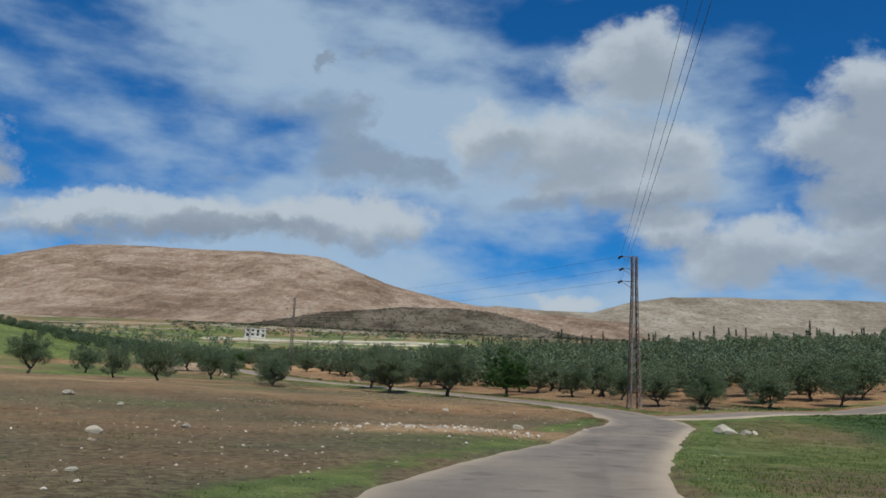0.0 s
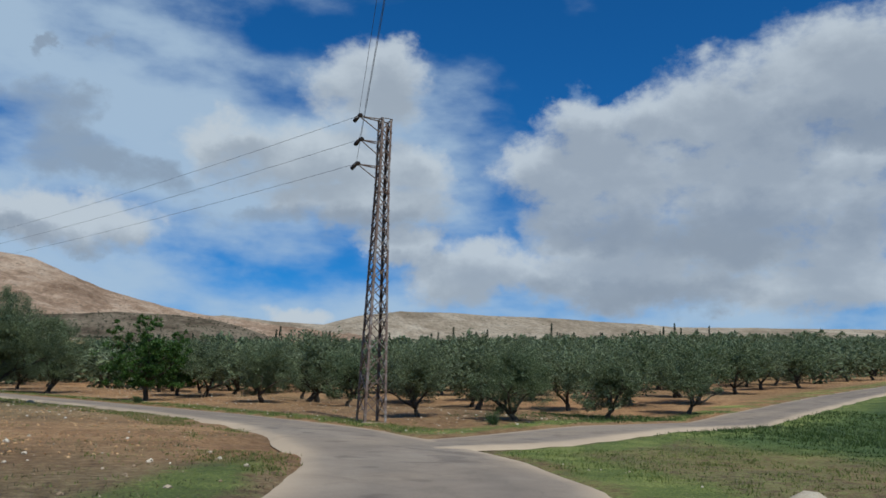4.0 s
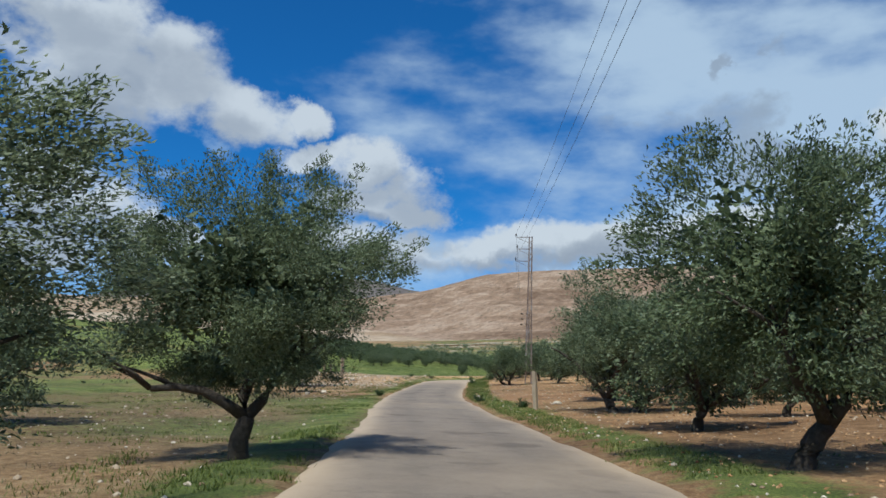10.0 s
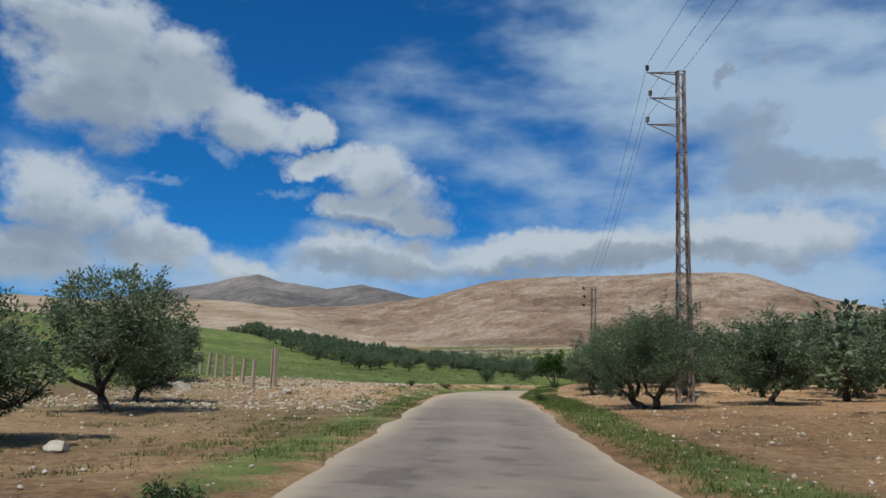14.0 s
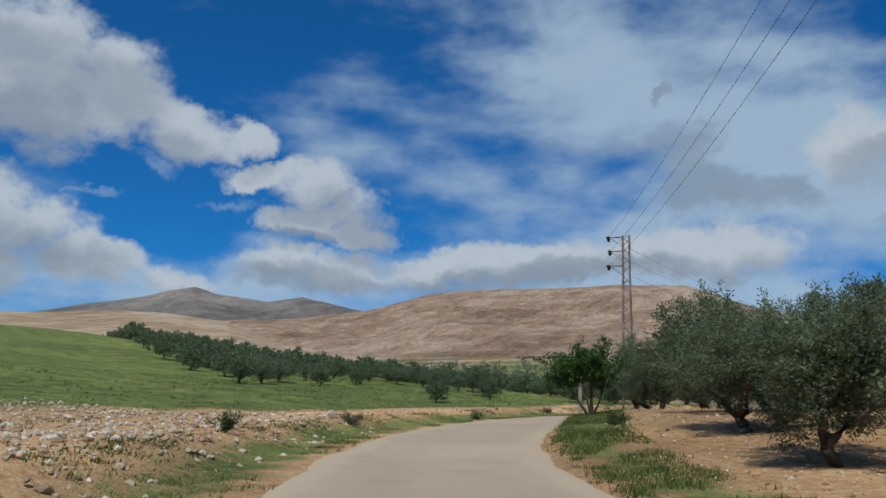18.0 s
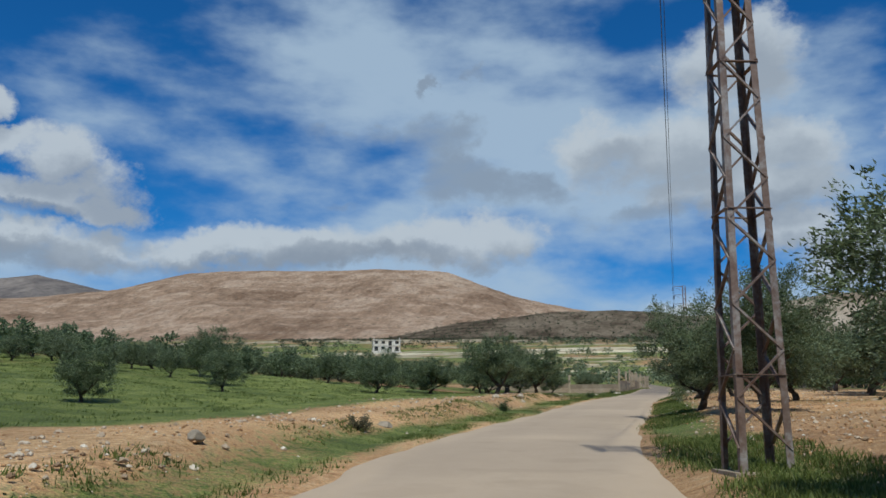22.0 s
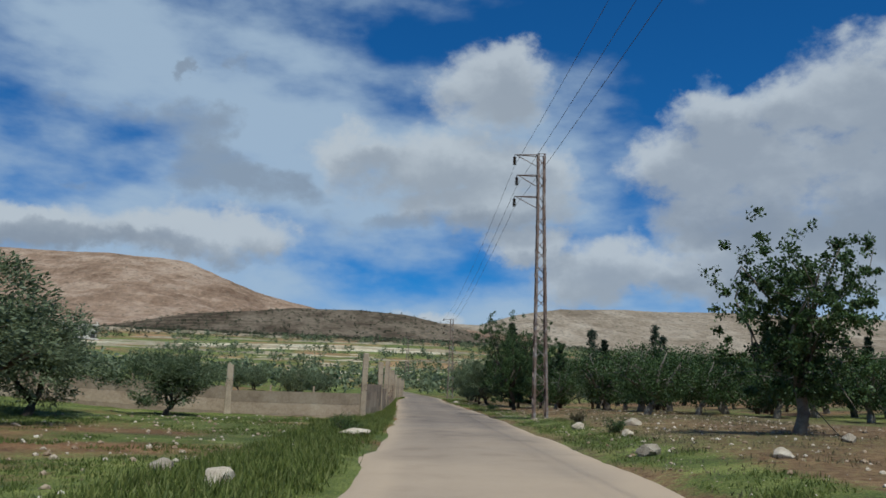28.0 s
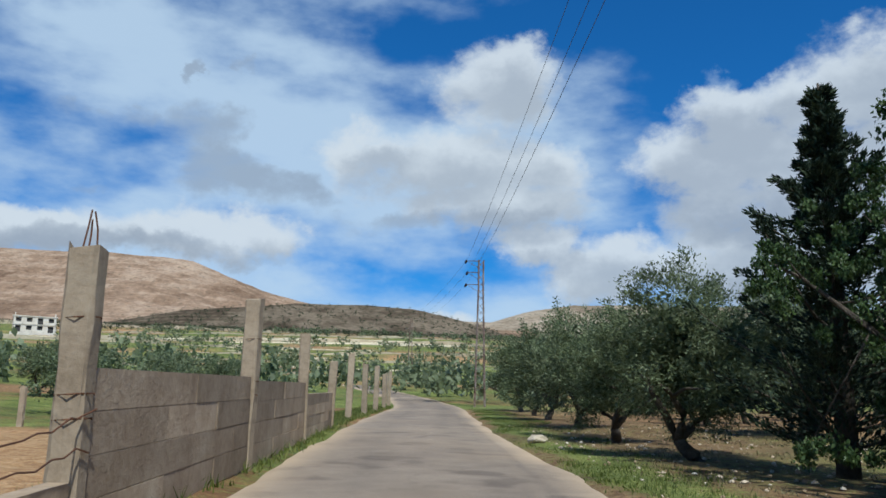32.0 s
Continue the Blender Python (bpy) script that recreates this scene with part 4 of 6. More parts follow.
def broadleaf(seed, h, spread, leaves, leaf, mt, low=1.0, up=1.2, droop=0.5, twigs=6, bark=None, ratio=0.6, leader=True, fine=1):
    """A fig, almond or cherry like tree with upright limbs set with larger leaves."""
    rng = np.random.default_rng(seed)
    tree = new("orchard_tree")
    wood = Build()
    pts = limb(rng, wood, (0, 0, -0.15), (rng.normal(0, 0.12), rng.normal(0, 0.12), 1), low + 0.15, 0.15, 0.11, 4, 0.1)
    centres, spreads = [], []
    n = 7
    for k in range(n):
        w = 6.28 * k / n + rng.uniform(-0.3, 0.3)
        ln = (h - low) * rng.uniform(0.55, 0.95)
        lean = rng.uniform(0.35, 0.9) if k or not leader else 0.05
        if not leader:
            ln, lean = (h - low) * (0.62, 0.95, 0.7, 0.6, 0.88, 0.66, 0.74)[k], (1.15, 0.3, 1.0, 1.2, 0.35, 1.1, 0.8)[k]
        way = Vector((math.cos(w) * lean, math.sin(w) * lean, up * rng.uniform(0.7, 1.1)))
        p2 = limb(rng, wood, pts[-1], way, ln, 0.075, 0.018, 6, 0.14)
        for i, p in enumerate(p2[1:]):
            for j in range(3):
                off = rng.normal(0, 1, 3) * spread * 0.24 * (1.1 - 0.1 * i)
                centres.append(np.array(p) + off), spreads.append(rng.uniform(0.14, 0.3))
                if j == 0:
                    limb(rng, wood, p, off, float(np.linalg.norm(off)) + 0.05, 0.022, 0.008, 2, 0.1)
    for k in range(twigs):
        c = centres[int(rng.integers(len(centres) // 2, len(centres)))]
        limb(rng, wood, c, (rng.normal(0, 0.35), rng.normal(0, 0.35), 1), rng.uniform(0.5, 1.1), 0.012, 0.004, 3, 0.12)
    part("trunk", wood, bark or M_BARK, tree, smooth=True)
    c, sp = np.array(centres), np.array(spreads)
    if fine > 1:
        c = np.repeat(c, fine, axis=0) + rng.normal(0, 1, (len(c) * fine, 3)) * np.repeat(sp, fine)[:, None] * 1.25
        sp = np.repeat(sp, fine) * rng.uniform(0.3, 0.62, len(c))
    c[:, 2] = np.maximum(c[:, 2], low * 0.9)
    per = np.maximum((leaves / len(c) * rng.uniform(0.4, 1.6, len(c))).astype(int), 3)
    part("crown", quads("crown", leaf_cloud(rng, c, sp, per, leaf, leaf * ratio, droop), mt), mt, tree)
    return tree


def cypress(seed, h, r, leaves):
    rng = np.random.default_rng(seed)
    tree = new("cypress_tree")
    part("trunk", Build().tube([(0, 0, -0.1), (0, 0, h * 0.5), (0, 0, h * 0.92)], [0.13, 0.08, 0.02], 7), M_BARK, tree, smooth=True)
    n = 90
    z = rng.uniform(0.06, 1.0, n) ** 0.9
    prof = r * np.sin(np.clip(z, 0.02, 1) ** 0.55 * math.pi) ** 0.7 + 0.06
    a, q = rng.uniform(0, 6.28, n), rng.uniform(0.35, 1.0, n) ** 0.5
    c = np.stack([np.cos(a) * prof * q, np.sin(a) * prof * q, z * h], 1)
    v = leaf_cloud(rng, c, rng.uniform(0.1, 0.2, n) * (0.5 + r), np.full(n, leaves // n), 0.24, 0.07, -0.9)
    part("crown", quads("crown", v, M_CONIFER), M_CONIFER, tree)
    return tree


def conifer(seed, h, r, boughs=74, leaves=150):
    """A dark fir with ragged rising boughs and gaps between them."""
    rng = np.random.default_rng(seed)
    tree = new("conifer_tree")
    wood = Build().tube([(0, 0, -0.1), (0.05, 0, h * 0.5), (0, 0.03, h * 0.96)], [0.2, 0.12, 0.02], 8)
    c, sp, ways = [], [], []
    for i in range(boughs):
        f = (i + rng.uniform(0, 1)) / boughs
        z = h * (0.035 + 0.895 * f)
        reach = (r * (1 - f) ** 1.05 + 0.07) * rng.uniform(0.42, 1.15)
        w = i * 2.39996 + rng.uniform(-0.5, 0.5)
        d = Vector((math.cos(w), math.sin(w), 0))
        rise = reach * rng.uniform(0.3, 0.7)
        pts = [Vector((0, 0, z)) + d * reach * q + Vector((0, 0, rise * q ** 1.6)) for q in (0, 0.35, 0.7, 1.0)]
        wood.tube(pts, [0.035, 0.025, 0.015, 0.006], 5)
        for q in np.linspace(0.12, 1.0, 9):
            p = Vector((0, 0, z)) + d * reach * float(q) + Vector((0, 0, rise * float(q) ** 1.6))
            side = d.cross(Vector((0, 0, 1)))
            for s2 in (-1, 0, 1):
                wide = 0.2 * reach * (1 - q) + 0.03
                c.append(tuple(p + side * s2 * wide * 1.2 + Vector(rng.normal(0, 0.03, 3))))
                sp.append(0.055 + 0.05 * (1 - q) * reach)
                ways.append(tuple(d + side * s2 * 0.7 + Vector((0, 0, 0.75))))
    part("trunk", wood, M_BARK, tree, smooth=True)
    c, sp = np.array(c), np.array(sp)
    v = leaf_cloud(rng, c, sp, np.full(len(c), max(2, leaves // 9)), 0.13, 0.04, 0.0, None, np.array(ways))
    part("crown", quads("crown", v, M_CONIFER), M_CONIFER, tree)
    return tree


def fig(seed, h, mt):
    """A two-stemmed fig that leans to one side, with leaf tufts at the ends of bare limbs."""
    rng = np.random.default_rng(seed)
    tree = new("fig_tree")
    wood = Build()
    c, sp = [], []
    for way, ln, r0, kids in (((-0.42, 0.08, 0.95), h * 0.5, 0.075, 8), ((-0.12, -0.2, 1), h * 0.52, 0.05, 7), ((0.08, -0.05, 1), h * 0.52, 0.09, 10), ((0.4, 0.25, 0.9), h * 0.48, 0.05, 7)):
        base = Vector((way[0] * 0.12, way[1] * 0.12, -0.1))
        pts = limb(rng, wood, base, way, ln, r0, r0 * 0.6, 6, 0.09)
        for k in range(kids):
            s = pts[-1 - k % 2]
            w = rng.uniform(0, 6.28)
            d = Vector((math.cos(w) * 0.8 + way[0] * 0.25, math.sin(w) * 0.8, rng.uniform(0.5, 1.5)))
            p2 = limb(rng, wood, s, d, h * rng.uniform(0.24, 0.42), 0.03, 0.01, 4, 0.2)
            for j, p in enumerate(p2[1:]):
                for m in range(4):
                    off = Vector(rng.normal(0, 0.13, 3))
                    c.append(tuple(p + off)), sp.append(rng.uniform(0.09, 0.17))
                    limb(rng, wood, p, off, off.length + 0.02, 0.008, 0.004, 1, 0.1)
    for k in range(10):
        limb(rng, wood, c[int(rng.integers(0, len(c)))], (rng.normal(0, 0.3), rng.normal(0, 0.3), 1), rng.uniform(0.2, 0.4), 0.008, 0.003, 3, 0.12)
    part("trunk", wood, M_BARK, tree, smooth=True)
    c = np.array(c)
    v = leaf_cloud(rng, c, np.array(sp), rng.integers(8, 60, len(c)), 0.09, 0.07, 0.35)
    part("crown", quads("crown", v, mt), mt, tree)
    return tree


O_NEAR = [olive(11, 4.3, 1.8, 11000, leaf=0.125, core=1000), olive(12, 4.0, 1.75, 10500, 0.6, lean=0.25, leaf=0.125, core=1000), olive(13, 4.6, 1.9, 11500, 0.95, stems=2, leaf=0.125, core=1000), olive(14, 3.8, 1.8, 10500, 0.5, leaf=0.125, core=1000)]
O_CLOSE = [olive(16, 4.3, 1.85, 32000, 0.85, leaf=0.078, slim=0.34, core=1600), olive(17, 4.1, 1.85, 31000, 0.4, lean=0.2, leaf=0.078, slim=0.34, core=1600), olive(18, 4.5, 1.9, 33000, 0.45, stems=2, leaf=0.078, slim=0.34, core=1600)]
O_DENSE = olive(19, 4.3, 2.1, 84000, 0.9, leaf=0.054, slim=0.36, core=3000)
O_MID = [olive(21, 4.2, 1.85, 4200, 0.8, leaf=0.19, core=520), olive(22, 4.0, 1.9, 4000, 0.7, leaf=0.19, core=520), olive(23, 4.5, 1.8, 4200, 0.85, leaf=0.19, stems=2, core=520)]
O_FAR = [olive(31, 4.0, 1.8, 640, 0.45, leaf=0.38, core=70, slim=0.55, sides=5, shoots=16), olive(32, 4.2, 1.75, 640, 0.5, leaf=0.38, core=70, slim=0.55, sides=5, shoots=16), olive(33, 3.8, 1.9, 640, 0.4, leaf=0.38, core=70, slim=0.55, sides=5, shoots=16)]
placed = []
_trng = random.Random(5)


def plant(tree, x, y, scale=1.0, turn=None, label="", category="tree", group="", wide=1.0):
    turn = _trng.uniform(0, 360) if turn is None else turn
    ob = copy_thing(tree, pose(x, y, height(x, y), 0, 0, turn))
    ob.scale = (scale * wide, scale * wide, scale)
    placed.append((x, y))
    return tagged(ob, label, category, group)


GROVES = {}


def plant_far(grove, x, y, scale, wide):
    GROVES.setdefault(grove, []).append((x, y, scale, wide, _trng.randrange(3), _trng.uniform(0, 6.28)))
    placed.append((x, y))


def join_groves():
    """The orchard trees that stay far off, one mesh a grove."""
    for (name, label), rows in GROVES.items():
        for piece, mt in (("crown", M_OLIVE), ("trunk", M_BARK)):
            src = []
            for o in O_FAR:
                me = next(c for c in o.children if c.name.startswith(piece)).data
                src.append((np.array([v.co for v in me.vertices]), [tuple(p.vertices) for p in me.polygons]))
            V, F, k = [], [], 0
            for x, y, s, w, m, a in rows:
                v, f = src[m]
                q = np.stack([(v[:, 0] * math.cos(a) - v[:, 1] * math.sin(a)) * s * w + x, (v[:, 0] * math.sin(a) + v[:, 1] * math.cos(a)) * s * w + y, v[:, 2] * s + height(x, y)], 1)
                V.append(q)
                F.extend([tuple(i + k for i in t) for t in f])
                k += len(q)
            me = bpy.data.meshes.new(name)
            me.from_pydata(np.concatenate(V).tolist(), [], F)
            me.materials.append(mt)
            tagged(new(name + ("_crowns" if piece == "crown" else "_trunks"), me), label, "trees", kind="stuff")


def clear(x, y, gap):
    return all((x - a) ** 2 + (y - b) ** 2 > gap * gap for a, b in placed)


# roadside olives, as x, y, size, width, model
JUNCTION_OLIVES = [
    (0.1, 71.4, 1.05, 1.2, 2), (-5.5, 82.0, 0.98, 1.38, 1), (-8.0, 90.1, 1.08, 1.12, 0), (-18.2, 88.7, 0.90, 1.08, 3), (-27.9, 109.7, 0.68, 1.03, 1), (-31.9, 118.1, 0.85, 1.08, 0),
    (-35.3, 126, 0.78, 1.19, 3), (-41, 134, 1.00, 1.19, 0), (-45.5, 139, 0.85, 1.30, 3), (-52.1, 145.4, 0.70, 1.19, 1), (-54.5, 149, 0.75, 1.19, 0), (-38.4, 77.5, 0.90, 1.19, 0),
    (-33, 84, 0.85, 1.08, 1), (-41.6, 97.5, 0.90, 1.19, 3), (-27.5, 80.4, 0.95, 1.19, 3), (-27.5, 99, 0.85, 1.19, 0),
]
LOWER_OLIVES = [
    (-19.5, 93.4, 0.90, 1.19, 1), (16.5, 66.4, 0.72, 1.08, 0), (19.1, 62.5, 0.68, 1.19, 2), (25, 66.3, 0.85, 1.19, 3), (33.7, 73.4, 0.80, 1.19, 0), (11.5, 78, 0.84, 1.24, 2),
    (8.9, 85, 0.82, 1.19, 0), (15.3, 89.5, 0.90, 1.19, 3), (6.4, 94.5, 0.90, 1.19, 1), (-0.5, 92.8, 1.15, 1.13, 0), (15.6, 76, 0.80, 1.19, 3), (-3.2, 99.5, 0.95, 1.19, 3),
    (-7.4, 108, 1.12, 1.19, 2), (-10.3, 116.8, 1.05, 1.24, 0), (-2, 105.5, 0.90, 1.19, 3), (-15.9, 130.6, 0.95, 1.19, 0),
]
BEND_OLIVES = [
    (-9.8, 124, 0.90, 1.19, 3), (-24.6, 147.8, 0.88, 1.19, 3), (-28, 145, 0.86, 1.24, 2), (-29.0, 154.3, 0.80, 1.19, 0), (-31.0, 162.5, 0.9, 1.2, 1), (-33.2, 168.5, 0.9, 1.25, 3),
    (-34.8, 175.5, 0.95, 1.25, 1), (-36.3, 181.0, 0.95, 1.2, 3), (-20, 143, 0.90, 1.19, 1), (-26.2, 157.1, 0.85, 1.19, 3), (-31.9, 154.1, 0.86, 1.0, 2), (-35.6, 162.0, 0.78, 1.3, 1),
    (-37.2, 167.4, 0.76, 1.35, 2), (-38.2, 174, 0.78, 1.40, 3), (-40.3, 182.5, 1.08, 1.20, 0), (-42.1, 181.6, 0.8, 1.13, 2),
]
UPPER_OLIVES = [
    (-43.6, 186.0, 0.8, 1.1, 1), (-39.4, 188, 0.95, 1.08, 0), (-41.8, 203.2, 0.97, 1.1, 0), (-42.9, 207.9, 0.97, 1.08, 3), (-40.8, 222.9, 0.76, 1.13, 2), (-39, 233.8, 0.82, 1.08, 1),
    (-38.4, 226.5, 0.85, 1.08, 0), (-38.5, 213.5, 0.95, 1.19, 3), (-49.4, 237.8, 0.85, 1.24, 3), (-51.6, 231.9, 0.85, 1.35, 0), (-56, 233.4, 0.66, 1.5, 3), (-58.5, 228, 0.6, 1.40, 1),
    (-53.5, 245.5, 0.68, 1.4, 0), (-61, 240, 0.6, 1.4, 2), (-65.4, 220.5, 0.68, 1.2, 0), (-61.9, 203, 0.45, 1.2, 3),
]
PLOT_OLIVES = [
    (-62, 214, 0.45, 1.2, 1), (-52.8, 259.6, 1.0, 1.55, 2), (-56.5, 263, 0.85, 1.30, 3), (-48.9, 270.2, 0.68, 1.4, 3), (-52.2, 265.4, 0.92, 1.35, 1), (-29.4, 306.3, 1.00, 1.19, 1), (-29.2, 311.5, 0.95, 1.19, 0),
    (-28.3, 317.5, 0.95, 1.19, 3), (-27.3, 325, 0.95, 1.19, 0), (-26, 332, 0.95, 1.19, 3), (-24.5, 341, 0.95, 1.19, 0), (-22.5, 314, 1.00, 1.19, 2), (-21.5, 322.5, 1.00, 1.19, 0),
    (-45.5, 307, 0.62, 1.08, 3), (-53, 313, 0.60, 1.30, 3),
]
CLOSE = {(0.1, 71.4): 0, (-5.5, 82.0): 1, (-8.0, 90.1): 0, (-0.5, 92.8): 0, (-7.4, 108): 2, (-28, 145): 2, (-31.9, 154.1): 1, (-35.6, 162.0): 1, (-37.2, 167.4): 2, (-42.1, 181.6): 2, (-43.6, 186.0): 1, (-39.4, 188): 1, (-41.8, 203.2): 0, (-42.9, 207.9): 1, (-40.8, 222.9): 2, (-29.4, 306.3): 1, (-29.2, 311.5): 1, (19.1, 62.5): 2, (11.5, 78): 1}
for x, y, s, w, k in JUNCTION_OLIVES + LOWER_OLIVES + BEND_OLIVES + UPPER_OLIVES + PLOT_OLIVES:
    plant(O_DENSE if y in (82.0, 71.4, 90.1) else O_CLOSE[CLOSE[x, y]] if (x, y) in CLOSE else O_NEAR[k], x, y, s, None, "grey-green olive tree with a twisted dark trunk beside the road", "tree", "roadside olives", w)

# fig and cherry like trees in the orchard row
FIG = fig(58, 3.5, M_FIG)
FIGS = [FIG, broadleaf(51, 4.7, 2.5, 30000, 0.115, M_FIG, 1.0, 1.35, 0.9, 18, ratio=0.45, leader=False, fine=3)]
plant(FIGS[1], 5.8, 82.3, 1.0, 20, "bright green broad-leaved cherry tree with bare top twigs", wide=1.02)
plant(FIGS[1], 7.4, 87.6, 0.8, 130, "bright green broad-leaved cherry tree with bare top twigs", wide=1.02)
plant(FIG, -43.1, 175.2, 0.88, 20, "leaning fig tree with large bright leaves", "tree", "", 0.85)
ALMONDS = [broadleaf(61, 4.8, 2.5, 20000, 0.095, M_ALMOND, 1.0, 1.2, 0.2, 8, M_PALE_BARK, 0.65, fine=3), broadleaf(62, 5.8, 2.6, 34000, 0.085, M_ALMOND, 1.3, 1.25, 0.3, 14, None, 0.55, fine=5), broadleaf(64, 5.6, 2.9, 60000, 0.085, M_ALMOND, 0.6, 1.0, 0.3, 6, None, 0.6, fine=4), broadleaf(63, 3.0, 1.7, 6500, 0.085, M_ALMOND, 0.7, 1.0, 0.2, 2, M_PALE_BARK, 0.7)]
plant(ALMONDS[0], -32.5, 257.2, 1.08, 40, "open almond tree with upright twigs and pale trunk")
plant(ALMONDS[1], -32.1, 286.8, 1.0, 10, "tall dark almond tree with spreading crown beside the road", wide=0.86)
plant(ALMONDS[2], -27.3, 298.4, 1.0, 70, "tall dark almond tree with spreading crown beside the road", wide=0.75)
for x, y, s in [(-28.9, 275.0, 0.95), (-25.5, 277.0, 0.9), (-22.0, 276.0, 1.0), (-18.0, 279.0, 0.95), (-24.0, 283.5, 1.0), (-20.0, 285.0, 1.0), (-14.5, 281.0, 1.05), (-27.4, 294.5, 0.8), (-16.0, 272.0, 1.0), (-11.0, 276.0, 1.0), (-24.5, 289.0, 0.9), (-27.0, 280.5, 1.05), (-22.5, 280.0, 1.1), (-26.5, 286.5, 1.1), (-18.5, 288.0, 1.15), (-13.5, 286.5, 1.1), (-9.0, 282.0, 1.15), (-6.0, 277.5, 1.1), (-15.0, 277.5, 1.05), (-22.0, 292.0, 1.2), (-10.5, 289.5, 1.15), (-4.0, 284.0, 1.2), (0.5, 281.0, 1.2), (-20.0, 272.0, 1.0), (-7.5, 271.5, 1.1)]:
    plant(ALMONDS[3], x, y, s * 1.3, None, "small bright green almond tree with a pale trunk", "tree", "young almond rows")
CYP = [cypress(71, 6.0, 0.55, 2400), cypress(72, 7.5, 0.6, 2400)]
PINE = [conifer(75, 6.0, 1.9, 60, 90), conifer(76, 6.9, 2.7, 80, 130)]
for x, y, k, s in [(-18.5, 297.0, 0, 0.9), (-13.0, 292.0, 1, 0.85), (-9.5, 296.0, 0, 0.95), (-3.0, 290.0, 0, 1.0), (-22.5, 301.0, 0, 1.0), (-16.5, 303.0, 1, 0.9)]:
    plant(CYP[k], x, y, s, None, "narrow dark green cypress", "tree", "cypresses behind the almonds")
plant(ALMONDS[2], -28.5, 300.3, 1.0, 215, "dense dark green almond tree growing against a conifer", wide=0.75)
plant(PINE[1], -28.3, 303.3, 1.0, 30, "dark layered conifer with ragged boughs beside the road")
for x, y, s in [(-16.0, 288.5, 0.8), (-7.0, 285.0, 0.8), (-20.5, 293.5, 0.75), (-2.0, 279.0, 0.85), (-23.5, 295.5, 0.85), (-12.0, 294.5, 0.9), (-5.5, 292.0, 0.9), (1.5, 287.0, 0.95), (-25.2, 300.5, 0.8), (-9.0, 299.0, 0.9)]:
    plant(PINE[0], x, y, s, None, "dark green conifer behind small almond trees", "tree")

# the orchard on the rising ground beyond the junction
for i in range(32):
    for j in range(20):
        x, y = 12 + i * 5.4 + _trng.uniform(-1.1, 1.1) - j * 2.5, 73 + j * 5.6 + i * 1.5 + _trng.uniform(-1.2, 1.2)
        if lateral(np.array([x]), np.array([y]))[0] < 9 or branch_off(np.array([x]), np.array([y]))[0] < 5 or y > 205 or x > 135 or not clear(x, y, 4.0):
            continue
        if j < 3 and i < 10:
            plant(O_MID[_trng.randrange(3)], x, y, _trng.uniform(0.85, 1.02), None, "grey-green olive tree in the orchard rows", "tree", "orchard olives", 1.3)
        else:
            plant_far(("orchard_olives", "grey-green olive trees in orchard rows on rising ground"), x, y, _trng.uniform(0.85, 1.08), 1.35)
# cypress windbreak above the orchard
for i in range(90):
    x = 2 + i * 1.55 + _trng.uniform(-0.8, 0.8)
    plant(CYP[_trng.randrange(2)], x, 212 + 0.02 * x + _trng.uniform(-6, 6), _trng.uniform(0.55, 1.1), None, "dark cypress in a windbreak above the orchard", "tree", "windbreak cypresses", 0.6)
# second rows behind the roadside olives
for y in np.arange(108, 345, 6.4):
    for k in range(3):
        x = float(road_x(y)) + 14 + 6.5 * k + _trng.uniform(-1, 1)
        yy = float(y) + _trng.uniform(-1.2, 1.2)
        if clear(x, yy, 4.4) and not 248 < yy < 300:
            plant(O_MID[_trng.randrange(3)], x, yy, _trng.uniform(0.85, 1.05), None, "grey-green olive tree in the orchard rows", "tree", "orchard olives", 1.1)
# olives on the green hillside
for i in range(38):
    for j in range(36):
        x, y = -66 - i * 3.7 + _trng.uniform(-1.4, 1.4), 187 + j * 4.2 + _trng.uniform(-1.8, 1.8)
        a = math.degrees(math.atan2(-(x + 32), y - 139))
        if a > 47 or y < 200 - 0.744 * (x + 78) or y > 335 or not clear(x, y, 2.5) or (x > -74 and y < 222) or (x > -69 and y < 246):
            continue
        if x < -82 or y > 232:
            plant_far(("hillside_olives", "olive trees over the grassy hillside"), x, y, _trng.uniform(0.46, 0.68), 1.25)
        else:
            plant(O_MID[_trng.randrange(3)], x, y, _trng.uniform(0.38, 0.55), None, "olive tree on the grassy hillside", "tree", "hillside olives", 1.2)
# olives below the hillside, beside the empty plot
for i in range(6):
    for j in range(7):
        x, y = -54.5 - i * 4.6 + _trng.uniform(-1.2, 1.2), 234 + j * 5.2 + i * 0.8 + _trng.uniform(-1.2, 1.2)
        if clear(x, y, 3.9):
            plant(O_MID[_trng.randrange(3)], x, y, _trng.uniform(0.5, 0.64), None, "olive tree in the grass beside the empty plot", "tree", "olives beside the plot", 1.3)
# olives behind the walled plot
for i in range(16):
    for j in range(4):
        x, y = -44 - i * 5 + _trng.uniform(-2, 2), 322 + j * 6 + _trng.uniform(-2, 2)
        if clear(x, y, 4.5):
            plant(O_MID[_trng.randrange(3)], x, y, _trng.uniform(0.6, 0.76), None, "olive tree behind the walled plot", "tree", "olives behind the plot", 1.2)
join_groves()
for o in [O_DENSE] + O_NEAR + O_CLOSE + O_MID + O_FAR + FIGS + ALMONDS + CYP + PINE:
    for c in list(o.children_recursive) + [o]:
        bpy.data.objects.remove(c)


